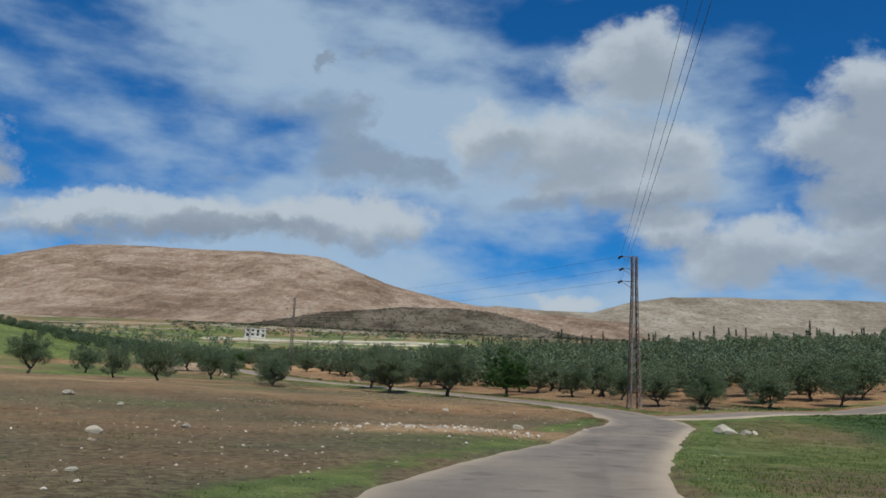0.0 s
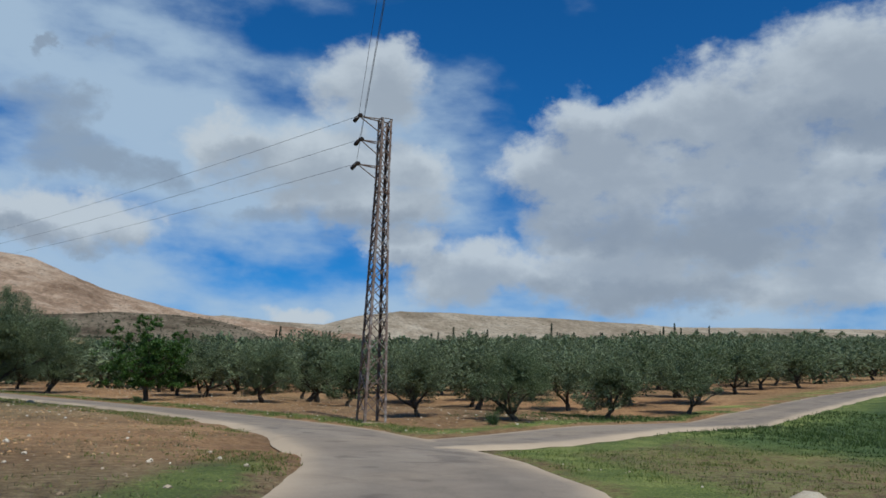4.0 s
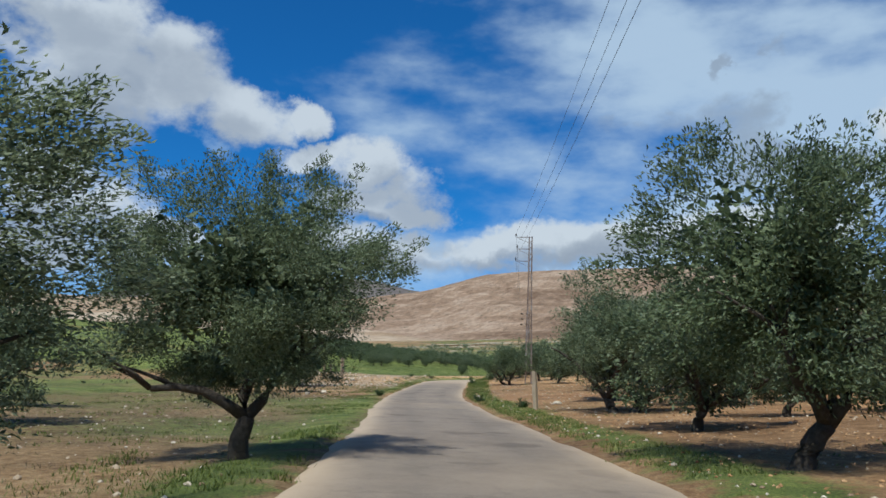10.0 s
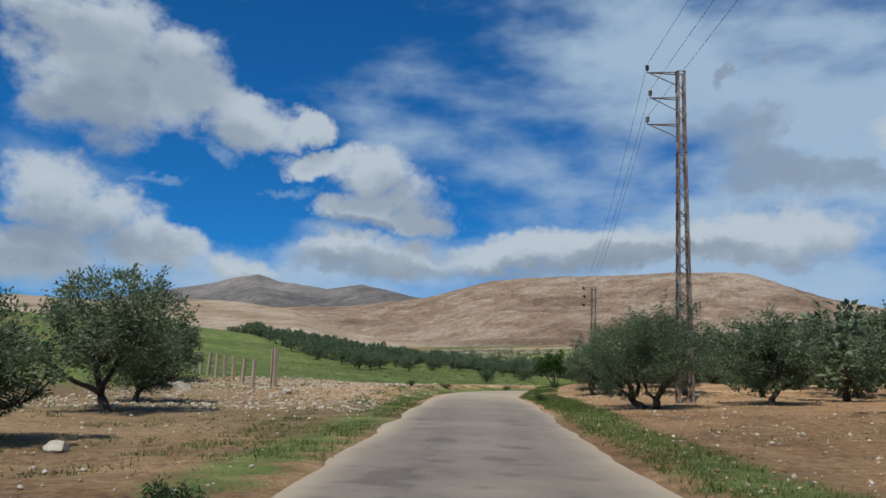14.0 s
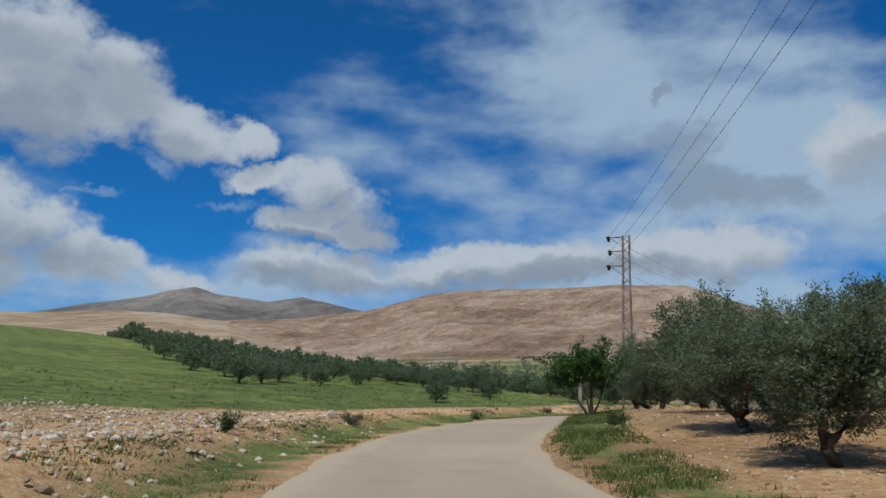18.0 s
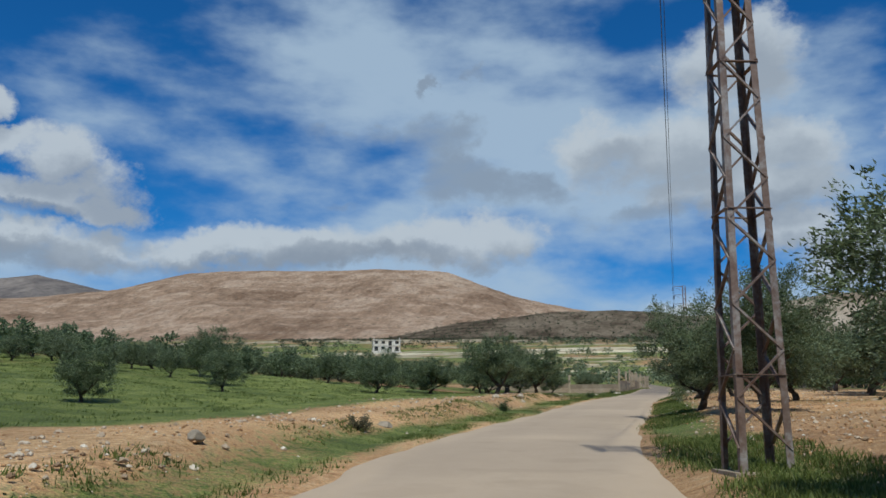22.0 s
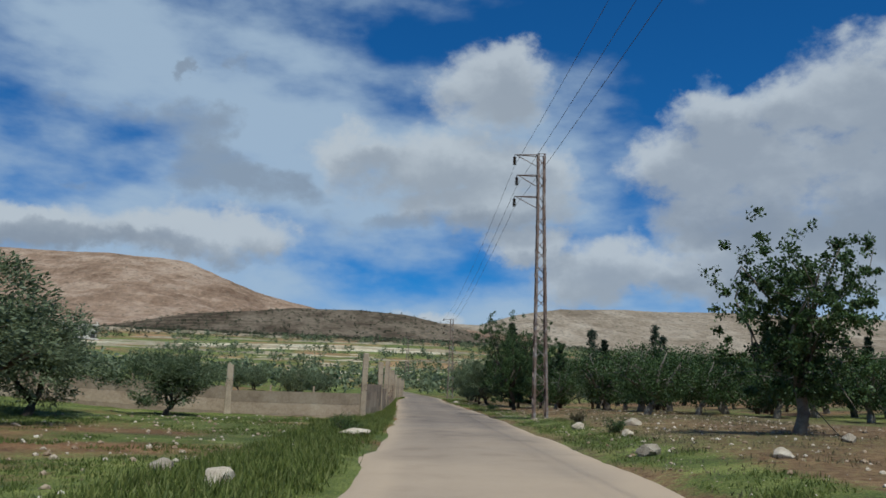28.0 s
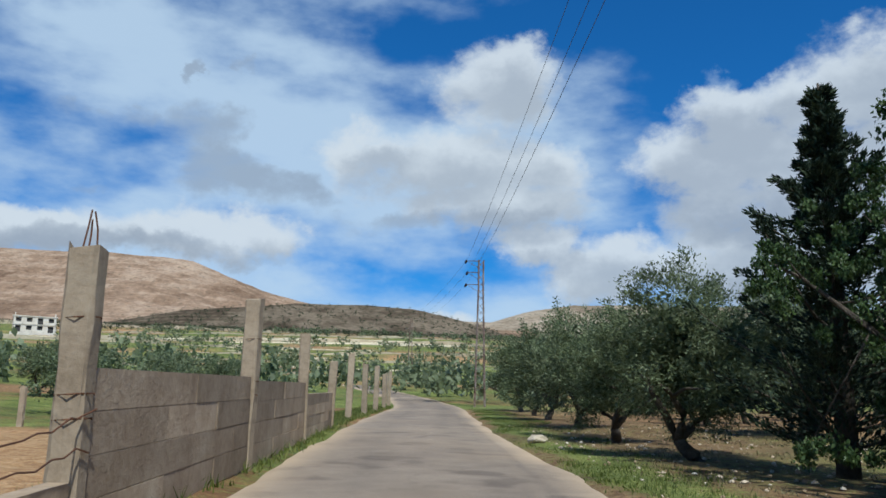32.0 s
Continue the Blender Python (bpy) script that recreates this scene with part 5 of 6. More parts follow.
def far_grove(name, label, n, seed, region, mt, size=1.0):
    """Far trees as clumps of leaves in one mesh."""
    rng = np.random.default_rng(seed)
    pts = region(rng, n)
    n = len(pts)
    per = 56
    z = pts[:, 2]
    base = np.stack([pts[:, 0], pts[:, 1], z + 1.9 * size], 1)
    u = rng.normal(0, 1, (n, 7, 3)) * np.array([1.15, 1.15, 0.7]) * size
    c = (base[:, None, :] + u).reshape(-1, 3)
    v = leaf_cloud(rng, c, np.full(len(c), 0.45 * size), np.full(len(c), per // 7), 0.75 * size, 0.5 * size)
    tagged(new(name, quads(name, v, mt)), label, "trees", kind="stuff")


def surface_z(X, Y, names):
    """Height of the uppermost of the named sheets at points of the plan."""
    out = ground(X, Y)
    for nm in names:
        ob = bpy.data.objects[nm]
        for i in range(len(X)):
            hit, p, _, _ = ob.ray_cast((X[i], Y[i], 900.0), (0, 0, -1))
            if hit:
                out[i] = max(out[i], p[2])
    return out


def valley(rng, n):
    a, r = rng.uniform(-20, 38, n), rng.uniform(205, 560, n)
    X, Y = -20 - np.sin(np.radians(a)) * r, 150 + np.cos(np.radians(a)) * r
    away = np.abs(np.degrees(np.arctan2(-(X + 45), Y - 190)) - 11.5) > np.where(Y > 420, 3.5, 0.0)
    away &= ~((Y > 555) & (Y < 640) & (X > -175) & (X < 15) & (rng.random(n) < 0.85))
    X, Y = X[away], Y[away]
    return np.stack([X, Y, surface_z(X, Y, ["hill_terraced", "hill_pale", "mountain_brown"])], 1)


def terraced(rng, n):
    a, r = rng.uniform(-15, 21, n), rng.uniform(520, 960, n)
    X, Y = -20 - np.sin(np.radians(a)) * r, 150 + np.cos(np.radians(a)) * r
    return np.stack([X, Y, surface_z(X, Y, ["hill_terraced"])], 1)


bpy.context.view_layer.update()
far_grove("valley_olives", "olive trees scattered over the valley floor", 1250, 3, valley, M_OLIVE)
far_grove("terrace_olives", "small olive trees with darkened leaves dotted over the terraced hill", 1500, 4, terraced, M_OLIVE_DARK, 0.7)


def shrub(x, y, size, mt, label, seed):
    """A low dense bush of twigs and small leaves."""
    rng = np.random.default_rng(seed)
    ob = new("shrub")
    ob.matrix_world = pose(x, y, height(x, y), 0, 0, seed * 40)
    wood = Build()
    c = []
    for k in range(14):
        w = rng.uniform(0, 6.28)
        p = limb(rng, wood, (0, 0, -0.03), (math.cos(w) * 0.7, math.sin(w) * 0.7, rng.uniform(0.5, 1.2)), size * rng.uniform(0.6, 1.0), 0.012, 0.004, 3, 0.2)
        c += [tuple(q) for q in p[1:]]
    part("stems", wood, M_BARK, ob)
    c = np.array(c)
    part("foliage", quads("foliage", leaf_cloud(rng, c, np.full(len(c), size * 0.14), np.full(len(c), 34), 0.05, 0.022), mt), mt, ob)
    return tagged(ob, label, "bush")


for i, (x, y, sz, dry) in enumerate([(-49.0, 169.4, 0.6, 1), (-51.9, 198.0, 0.4, 1), (-50.4, 184.5, 0.5, 0), (-49.8, 214.0, 0.5, 0), (-20.1, 118.5, 0.4, 0), (17.6, 60.9, 0.55, 0), (-45.6, 243.0, 0.6, 0), (-42.9, 261.5, 0.6, 0), (-35.6, 261.0, 0.5, 0), (-34.8, 266.5, 0.5, 1), (-24.2, 122.2, 0.4, 0), (-37.2, 152.0, 0.45, 0), (-40.9, 169.5, 0.55, 0), (-33.5, 291.0, 0.5, 0), (3.6, 79.0, 0.45, 0), (-46.5, 160.4, 0.45, 0), (-12.6, 111.8, 0.4, 0)]):
    if tarmac_off(np.array([x]), np.array([y]))[0] < 0.45:
        x += 0.6 + abs(float(tarmac_off(np.array([x]), np.array([y]))[0])) if lateral(np.array([x]), np.array([y]))[0] > road_shift(y) else -0.6 - abs(float(tarmac_off(np.array([x]), np.array([y]))[0]))
    shrub(x, y, sz, M_WEED if dry else M_ALMOND, "small dry grey-brown bush on the earth bank" if dry else "small green bush in the verge", 300 + i)

# ---- power line ----
def pylon(x, y, h, turn, style, base_w=0.95, top_w=0.42, arm_len=0.88, crossed=0):
    """A lattice mast with three arms to one side; style sets the insulators."""
    z0 = height(x, y)
    mast = new("lattice_pylon")
    mast.matrix_world = pose(x, y, z0, 0, 0, turn)

    def corner(k, z):
        w = (base_w + (top_w - base_w) * min(z / (h * 0.8), 1.0)) / 2
        return Vector((w * (-1, 1, 1, -1)[k], w * (-1, -1, 1, 1)[k], z))

    def steel(name, a, b, w, t=None):
        part(name, Build().bar(a, b, w, t), M_STEEL, mast)

    for k in range(4):
        b, ring, sx, sy = Build(), [], (1, -1, -1, 1)[k], (1, 1, -1, -1)[k]
        for zz in (-0.3, 0.0, h * 0.4, h * 0.8, h):
            p = corner(k, max(zz, 0))
            for u, v in ((-0.006, -0.006), (0.08, -0.006), (0.08, 0.006), (0.006, 0.006), (0.006, 0.08), (-0.006, 0.08)):
                ring.append((p.x + sx * u, p.y + sy * v, zz))
        b.add(ring, [(6 * i + j, 6 * i + (j + 1) % 6, 6 * i + 6 + (j + 1) % 6, 6 * i + 6 + j) for i in range(4) for j in range(6)] + [tuple(range(6))[::-1], tuple(range(24, 30))])
        part("leg", b, M_STEEL, mast)
    n, z, levels = 0, 0.25, [0.25]
    while z < h - 0.25:
        w = base_w + (top_w - base_w) * min(z / (h * 0.8), 1.0)
        z = min(z + max(0.95 * w, 0.52), h - 0.04)
        levels.append(z)
    for i, (a, c) in enumerate(zip(levels, levels[1:])):
        for k in range(4):
            j = (k + 1) % 4
            if i % 2:
                steel("brace", corner(k, a), corner(j, c), 0.042, 0.026)
            else:
                steel("brace", corner(j, a), corner(k, c), 0.042, 0.026)
            if i < crossed:
                steel("brace", (corner(k, a) if not i % 2 else corner(j, a)), (corner(j, c) if not i % 2 else corner(k, c)), 0.042, 0.026)
    for zz in (h * 0.12, h * 0.34, h * 0.55, h * 0.74, h):
        for k in range(4):
            steel("ring_bar", corner(k, zz), corner((k + 1) % 4, zz), 0.055, 0.012)
    part("foundation", Build().box((0, 0, -0.16), (base_w + 0.2, base_w + 0.2, 0.3)), M_CONCRETE, mast)
    tips = []
    for k, dz in enumerate((0.04, h * 0.085, h * 0.17)):
        zz = h - dz
        reach = arm_len if k != 1 else arm_len * 0.9
        arm = part("cross_arm", Build().bar((-top_w / 2, -0.12, zz), (-top_w / 2 - reach, 0, zz), 0.07, 0.02).bar((-top_w / 2, 0.12, zz), (-top_w / 2 - reach, 0, zz), 0.07, 0.02)
                   .bar((-top_w / 2, 0, zz - 0.5), (-top_w / 2 - reach * 0.9, 0, zz - 0.03), 0.05, 0.02), M_STEEL, mast)
        e = Vector((-top_w / 2 - reach, 0, zz))
        strings = []
        if style == "hung":
            strings, tip = [(Vector((0, 0, -1)), 5)], e + Vector((0, 0, -0.5))
        elif style == "pin":
            strings, tip = [(Vector((0, 0, 1)), 3)], e + Vector((0, 0, 0.34))
        else:
            strings, tip = [(Vector((-0.1, 1, -0.25)).normalized(), 4), (Vector((-0.1, -1, -0.25)).normalized(), 4)], e
        for way, discs in strings:
            pts, rad = [e, e + way * 0.09], [0.014, 0.014]
            for d in range(discs):
                for off, r in ((0.0, 0.03), (0.035, 0.085), (0.05, 0.08), (0.055, 0.03)):
                    pts.append(e + way * (0.095 + 0.075 * d + off)), rad.append(r)
            part("insulator", Build().tube(pts, rad, 10), M_CERAMIC, arm, "dark brown ceramic insulator")
        tips.append(mast.matrix_world @ tip)
    tagged(mast, "rusty steel lattice power pylon with three arms standing beside the road", "pylon", "power line pylons")
    return tips


LINE = [pylon(-3.6, -42.0, 11.0, -10, "strain"), pylon(13.95, 63.7, 11.5, 8, "strain", 0.85, crossed=99), pylon(-27.75, 148.7, 13.0, 26, "pin", 0.58, 0.32, 1.15), pylon(-44.95, 189.5, 9.2, 10, "strain", 0.62, 0.4, 0.68),
        pylon(-34.45, 272.8, 11.4, -7, "hung", 0.6, 0.34, 1.0), pylon(-25.3, 350.5, 10.6, -6, "strain", 0.8), pylon(-21.0, 440.0, 10.6, 0, "strain")]
for a, b in zip(LINE, LINE[1:]):
    for p, q in zip(a, b):
        pts = []
        for i in range(25):
            t = i / 24
            v = p.lerp(q, t)
            v.z -= 4 * 0.9 * t * (1 - t)
            pts.append(v)
        w = part("power_wire", Build().tube(pts, [0.0068] * 25, 6), M_WIRE)
        tagged(w, "thin dark overhead power wire hung between lattice pylons", "wire", "power wires")


# ---- concrete posts, walls and the walled plot ----
def post_shape(rng, w, h):
    b = Build()
    n = 9
    ring = []
    for i in range(n):
        z = -0.25 + (h + 0.25) * i / (n - 1)
        s = w / 2 * (1 + rng.uniform(-0.05, 0.05))
        c = 0.22
        for px, py in ((-1, -1 + c), (-1 + c, -1), (1 - c, -1), (1, -1 + c), (1, 1 - c), (1 - c, 1), (-1 + c, 1), (-1, 1 - c)):
            ring.append((px * s + rng.uniform(-0.008, 0.008), py * s + rng.uniform(-0.008, 0.008), z + (rng.uniform(-0.05, 0.02) if i == n - 1 else 0)))
    faces = [(i * 8 + k, i * 8 + (k + 1) % 8, (i + 1) * 8 + (k + 1) % 8, (i + 1) * 8 + k) for i in range(n - 1) for k in range(8)]
    faces.append(tuple((n - 1) * 8 + k for k in range(8)))
    return b.add(ring, faces)


def concrete_post(x, y, h, w=0.16, lean=(0, 0), rods=0, label="weathered concrete fence post", band=False, group=""):
    rng = random.Random(int(x * 31 + y * 17))
    ob = new("concrete_post")
    ob.matrix_world = pose(x, y, height(x, y), lean[0], lean[1], rng.uniform(-12, 12) - 8)
    part("shaft", post_shape(rng, w, h), M_CONCRETE, ob)
    for i in range(rods):
        a = 1.57 * i + 0.6
        p = Vector((math.cos(a) * w * 0.3, math.sin(a) * w * 0.3, h - 0.2))
        q = p + Vector((rng.uniform(-0.12, 0.12), rng.uniform(-0.12, 0.12), rng.uniform(0.4, 0.6)))
        part("reinforcing_bar", Build().tube([p, p.lerp(q, 0.6) + Vector((0.01, 0, 0.05)), q], [0.007] * 3, 6), M_IRON, ob, "bent rusty reinforcing bar")
    if band:
        for zz in (0.42 * h, 0.5 * h, 0.75 * h):
            r = w * 0.62
            part("wire_tie", Build().tube([(r * math.cos(6.283 * k / 8), r * math.sin(6.283 * k / 8), zz + 0.01 * math.sin(k)) for k in range(9)], [0.006] * 9, 5), M_IRON, ob, "rusty tying wire round the post")
    return tagged(ob, label, "post", group)


concrete_post(-11.2, 109.7, 1.4, 0.15, (3, -2), label="pale concrete boundary post leaning beside the road")
concrete_post(-44.5, 178.9, 1.35, 0.13, (2, 2), label="pale concrete boundary post in roadside grass")
for i in range(11):
    t = i / 10
    concrete_post(-50.4 - 15.6 * t, 150.9 + 9.6 * t, 1.4, 0.16, ((i * 37) % 7 - 3, (i * 53) % 7 - 3), label="pale concrete post in a row at the field's edge", group="field fence posts")
concrete_post(-48.75, 150.6, 2.0, 0.28, (1, -1), label="thick stone-faced concrete post at the field's corner")
tagged(part("iron_pole", Build().tube([(-48.0, 149.5, height(-48.0, 149.5) - 0.2), (-47.98, 149.5, height(-48.0, 149.5) + 1.0), (-48.02, 149.48, height(-48.0, 149.5) + 2.1)], [0.035, 0.03, 0.028], 7), M_IRON), "dark rusty iron pole beside the field posts", "pole")
concrete_post(-52.0, 139.5, 1.8, 0.12, (-2, 2), label="thin concrete post among grass")
PLOT = []
for k in range(16):
    y = 272.4 + 6.2 * k
    x = float(road_x(y)) - (2.62 if k else 3.0)
    hh = (2.55, 2.35, 2.6, 2.35, 2.2, 2.45, 2.3, 1.9, 2.4, 2.2, 2.3, 2.0, 2.3, 2.2, 2.3, 2.2)[k]
    PLOT.append((x, y))
    concrete_post(x, y, hh, 0.23, ((0, 2, 1, -1, 1)[k % 5], (1, 0, 2, 1, 0)[k % 5]), 3 if k in (3, 4, 9) else 0, "tall weathered concrete wall post" + (" with bent reinforcing bars on top" if k in (3, 4, 9) else ""), k < 6, "plot wall posts")


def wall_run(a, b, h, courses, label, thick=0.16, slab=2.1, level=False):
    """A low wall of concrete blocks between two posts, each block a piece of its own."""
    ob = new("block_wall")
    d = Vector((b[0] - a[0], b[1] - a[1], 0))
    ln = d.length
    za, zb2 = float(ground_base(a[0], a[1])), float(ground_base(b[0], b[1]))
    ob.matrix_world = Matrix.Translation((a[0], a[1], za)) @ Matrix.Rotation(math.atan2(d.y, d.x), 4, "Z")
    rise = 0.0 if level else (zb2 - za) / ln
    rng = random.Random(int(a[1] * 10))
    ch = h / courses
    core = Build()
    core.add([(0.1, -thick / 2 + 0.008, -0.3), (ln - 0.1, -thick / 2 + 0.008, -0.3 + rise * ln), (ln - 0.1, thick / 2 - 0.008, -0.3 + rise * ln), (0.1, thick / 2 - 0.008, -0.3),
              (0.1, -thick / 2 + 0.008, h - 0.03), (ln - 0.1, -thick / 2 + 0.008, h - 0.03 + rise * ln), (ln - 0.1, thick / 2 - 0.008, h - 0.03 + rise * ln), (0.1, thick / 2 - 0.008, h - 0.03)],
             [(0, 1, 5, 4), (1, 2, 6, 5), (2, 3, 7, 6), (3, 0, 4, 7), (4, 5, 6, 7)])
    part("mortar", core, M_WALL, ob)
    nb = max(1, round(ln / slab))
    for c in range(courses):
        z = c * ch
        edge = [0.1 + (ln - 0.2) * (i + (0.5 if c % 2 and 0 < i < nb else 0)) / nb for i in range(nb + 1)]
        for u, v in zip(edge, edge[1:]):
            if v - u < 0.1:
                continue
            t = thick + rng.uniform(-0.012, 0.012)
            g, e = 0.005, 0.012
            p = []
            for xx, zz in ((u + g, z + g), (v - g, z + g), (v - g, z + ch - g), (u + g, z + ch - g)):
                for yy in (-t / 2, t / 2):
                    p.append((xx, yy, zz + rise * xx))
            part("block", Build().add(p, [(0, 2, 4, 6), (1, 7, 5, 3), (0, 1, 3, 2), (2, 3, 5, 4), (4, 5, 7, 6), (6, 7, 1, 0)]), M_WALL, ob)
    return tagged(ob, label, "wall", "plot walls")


for k in range(7):
    a, b = PLOT[k], PLOT[k + 1]
    wall_run(a, b, (1.3, 1.1, 0.6, 0.5, 1.3, 1.25, 1.0)[k], 3 if k in (2, 3) else 4, "low weathered concrete wall of long courses between posts along the verge")
CORNER, GATE = (-57.0, 275.7), (-47.1, 273.5)
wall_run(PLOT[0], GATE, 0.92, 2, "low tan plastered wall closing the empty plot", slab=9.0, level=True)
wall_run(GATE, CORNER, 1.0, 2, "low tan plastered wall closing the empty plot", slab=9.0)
concrete_post(*GATE, 1.95, 0.26, label="weathered concrete post in the plot wall", group="plot wall posts")
for i in range(12):
    concrete_post(-43.5 - 3.6 * i, 312.0 - 0.6 * i, 0.95, 0.13, label="short concrete stake at the back of the plot", group="plot stakes")


for k in (2, 3):
    for lift, sag in ((0.72, 0.12), (0.98, 0.2)):
        (ax, ay), (bx, by) = PLOT[k], PLOT[k + 1]
        wr = random.Random(k * 7 + int(lift * 100))
        pts = []
        for i in range(29):
            t = i / 28
            x, y = ax + (bx - ax) * t + 0.14, ay + (by - ay) * t
            pts.append((x + wr.uniform(-0.025, 0.025), y, float(ground_base(x, y)) + lift - 4 * sag * t * (1 - t) + wr.uniform(-0.035, 0.035)))
        tagged(part("fence_wire", Build().tube(pts, [0.007] * 29, 5), M_IRON), "slack rusty fence wire strung between concrete posts", "wire", "slack fence wires")


# ---- unfinished house on the valley floor ----
def house(x, y, z, w, d, turn):
    ob = new("unfinished_house")
    ob.matrix_world = pose(x, y, z, 0, 0, turn)
    st, t = 3.0, 0.25
    cols = 4
    for f in range(2):
        z0 = f * st
        part("floor_slab", Build().box((0, 0, z0 - 0.1), (w + 0.5, d + 0.5, 0.25)), M_PLASTER, ob)
        for face in range(4):
            ln = w if face % 2 == 0 else d
            off = (d if face % 2 == 0 else w) / 2 - t / 2
            m = Matrix.Rotation(math.pi / 2 * face, 4, "Z")
            b = Build()
            n = cols if face % 2 == 0 else 3
            bay = ln / n
            for i in range(n):
                c = -ln / 2 + bay * (i + 0.5)
                ow, sill, head = bay * 0.5, (0.9 if (i + f) % 3 else 0.0), 2.3
                for cx, cz, sx, sz in ((c - bay / 2 + (bay - ow) / 4, st / 2, (bay - ow) / 2, st - 0.25), (c + bay / 2 - (bay - ow) / 4, st / 2, (bay - ow) / 2, st - 0.25), (c, (head + st) / 2, ow, st - head - 0.2), (c, sill / 2, ow, max(sill, 0.02))):
                    b.box(m @ Vector((cx, -off, z0 + cz)), (sx, t, sz) if face % 2 == 0 else (t, sx, sz))
                # dark panel behind each opening, painted as the shade of the room
                o = Build().box(m @ Vector((c, -off + 0.45, z0 + (sill + head) / 2)), (ow + 0.3, 0.05, head - sill + 0.2) if face % 2 == 0 else (0.05, ow + 0.3, head - sill + 0.2))
                part("window_opening", o, M_ROOM_SHADE, ob, "dark panel painted as room shade behind an unglazed window opening")
            part("wall", b, M_PLASTER, ob)
    part("roof_slab", Build().box((0, 0, 2 * st), (w + 0.6, d + 0.6, 0.3)), M_PLASTER, ob)
    for sx in (-1, 1):
        for sy in (-1, 1):
            part("roof_column", Build().box((sx * w * 0.46, sy * d * 0.46, 2 * st + 0.7), (0.35, 0.35, 1.2)), M_PLASTER, ob)
    part("plinth", Build().box((0, 0, -1.6), (w + 1.2, d + 1.2, 3.0)), M_PLASTER, ob)
    return tagged(ob, "white unfinished two-storey house with open windows on the valley floor", "house")


house(-146.0, 632.0, HOUSE_Z, 15.0, 10.0, 16)


def terrace(a, r, span, hgt, seed):
    """A long pale retaining bank following the slope."""
    n = 30
    b = Build()
    vs = []
    for i in range(n):
        w = radians(a + span * (i / (n - 1) - 0.5))
        rr = r + 7 * math.sin(i * 0.31 + seed) + 2.0 * math.sin(i * 0.9)
        x, y = -20 - math.sin(w) * rr, 150 + math.cos(w) * rr
        zz = surface_z(np.array([x]), np.array([y]), ["hill_terraced", "hill_pale", "mountain_brown"])[0]
        k = hgt * (0.6 + 0.4 * math.sin(i * 1.3 + seed)) * (min(i, n - 1 - i, 4) / 4)
        vs += [(x, y, zz - 0.5), (x, y, zz + k), (x - math.sin(w) * 4, y + math.cos(w) * 4, zz + k + 0.1), (x - math.sin(w) * 7, y + math.cos(w) * 7, zz - 0.6)]
    b.add(vs, [(4 * i + j, 4 * i + 4 + j, 4 * i + 5 + j, 4 * i + 1 + j) for i in range(n - 1) for j in range(3)])
    tagged(part("terrace_bank", b, M_PALE_WALL), "pale stony terrace bank across the valley side", "terrace", "valley terraces")


bpy.context.view_layer.update()
for a, r, span, hgt, seed in [(4, 300, 30, 0.5, 1), (12, 335, 24, 0.6, 2), (-2, 360, 24, 0.7, 3), (16, 392, 26, 0.9, 4), (4, 428, 30, 1.3, 5), (20, 486, 26, 0.9, 6), (6, 520, 24, 1.0, 7), (28, 560, 22, 1.2, 8), (18, 640, 26, 1.3, 9), (24, 760, 20, 1.6, 10), (10, 600, 14, 1.2, 11), (-6, 330, 16, 0.6, 12)]:
    terrace(a, r, span, hgt, seed)


# ---- stones, grass and weeds ----
def rock_mesh(seed, sub=2):
    bm = bmesh.new()
    bmesh.ops.create_icosphere(bm, subdivisions=sub, radius=0.5)
    rr = random.Random(seed * 13 + 5)
    cuts = [(Vector((rr.uniform(-1, 1), rr.uniform(-1, 1), rr.uniform(-0.2, 1))).normalized(), rr.uniform(0.22, 0.36)) for _ in range(9)]
    for v in bm.verts:
        n = noise.noise(v.co * 2.3 + Vector((seed * 3.1, seed, 0))) * 0.28 + noise.noise(v.co * 5.0 + Vector((0, seed, seed))) * 0.10
        v.co *= 1 + n
        v.co.z *= 0.72
        for ax, cut in cuts:
            q = v.co.dot(ax) - cut
            if q > 0:
                v.co -= ax * q * 0.97
    me = bpy.data.meshes.new("rock")
    bm.to_mesh(me)
    bm.free()
    me.materials.append(M_STONE)
    return me


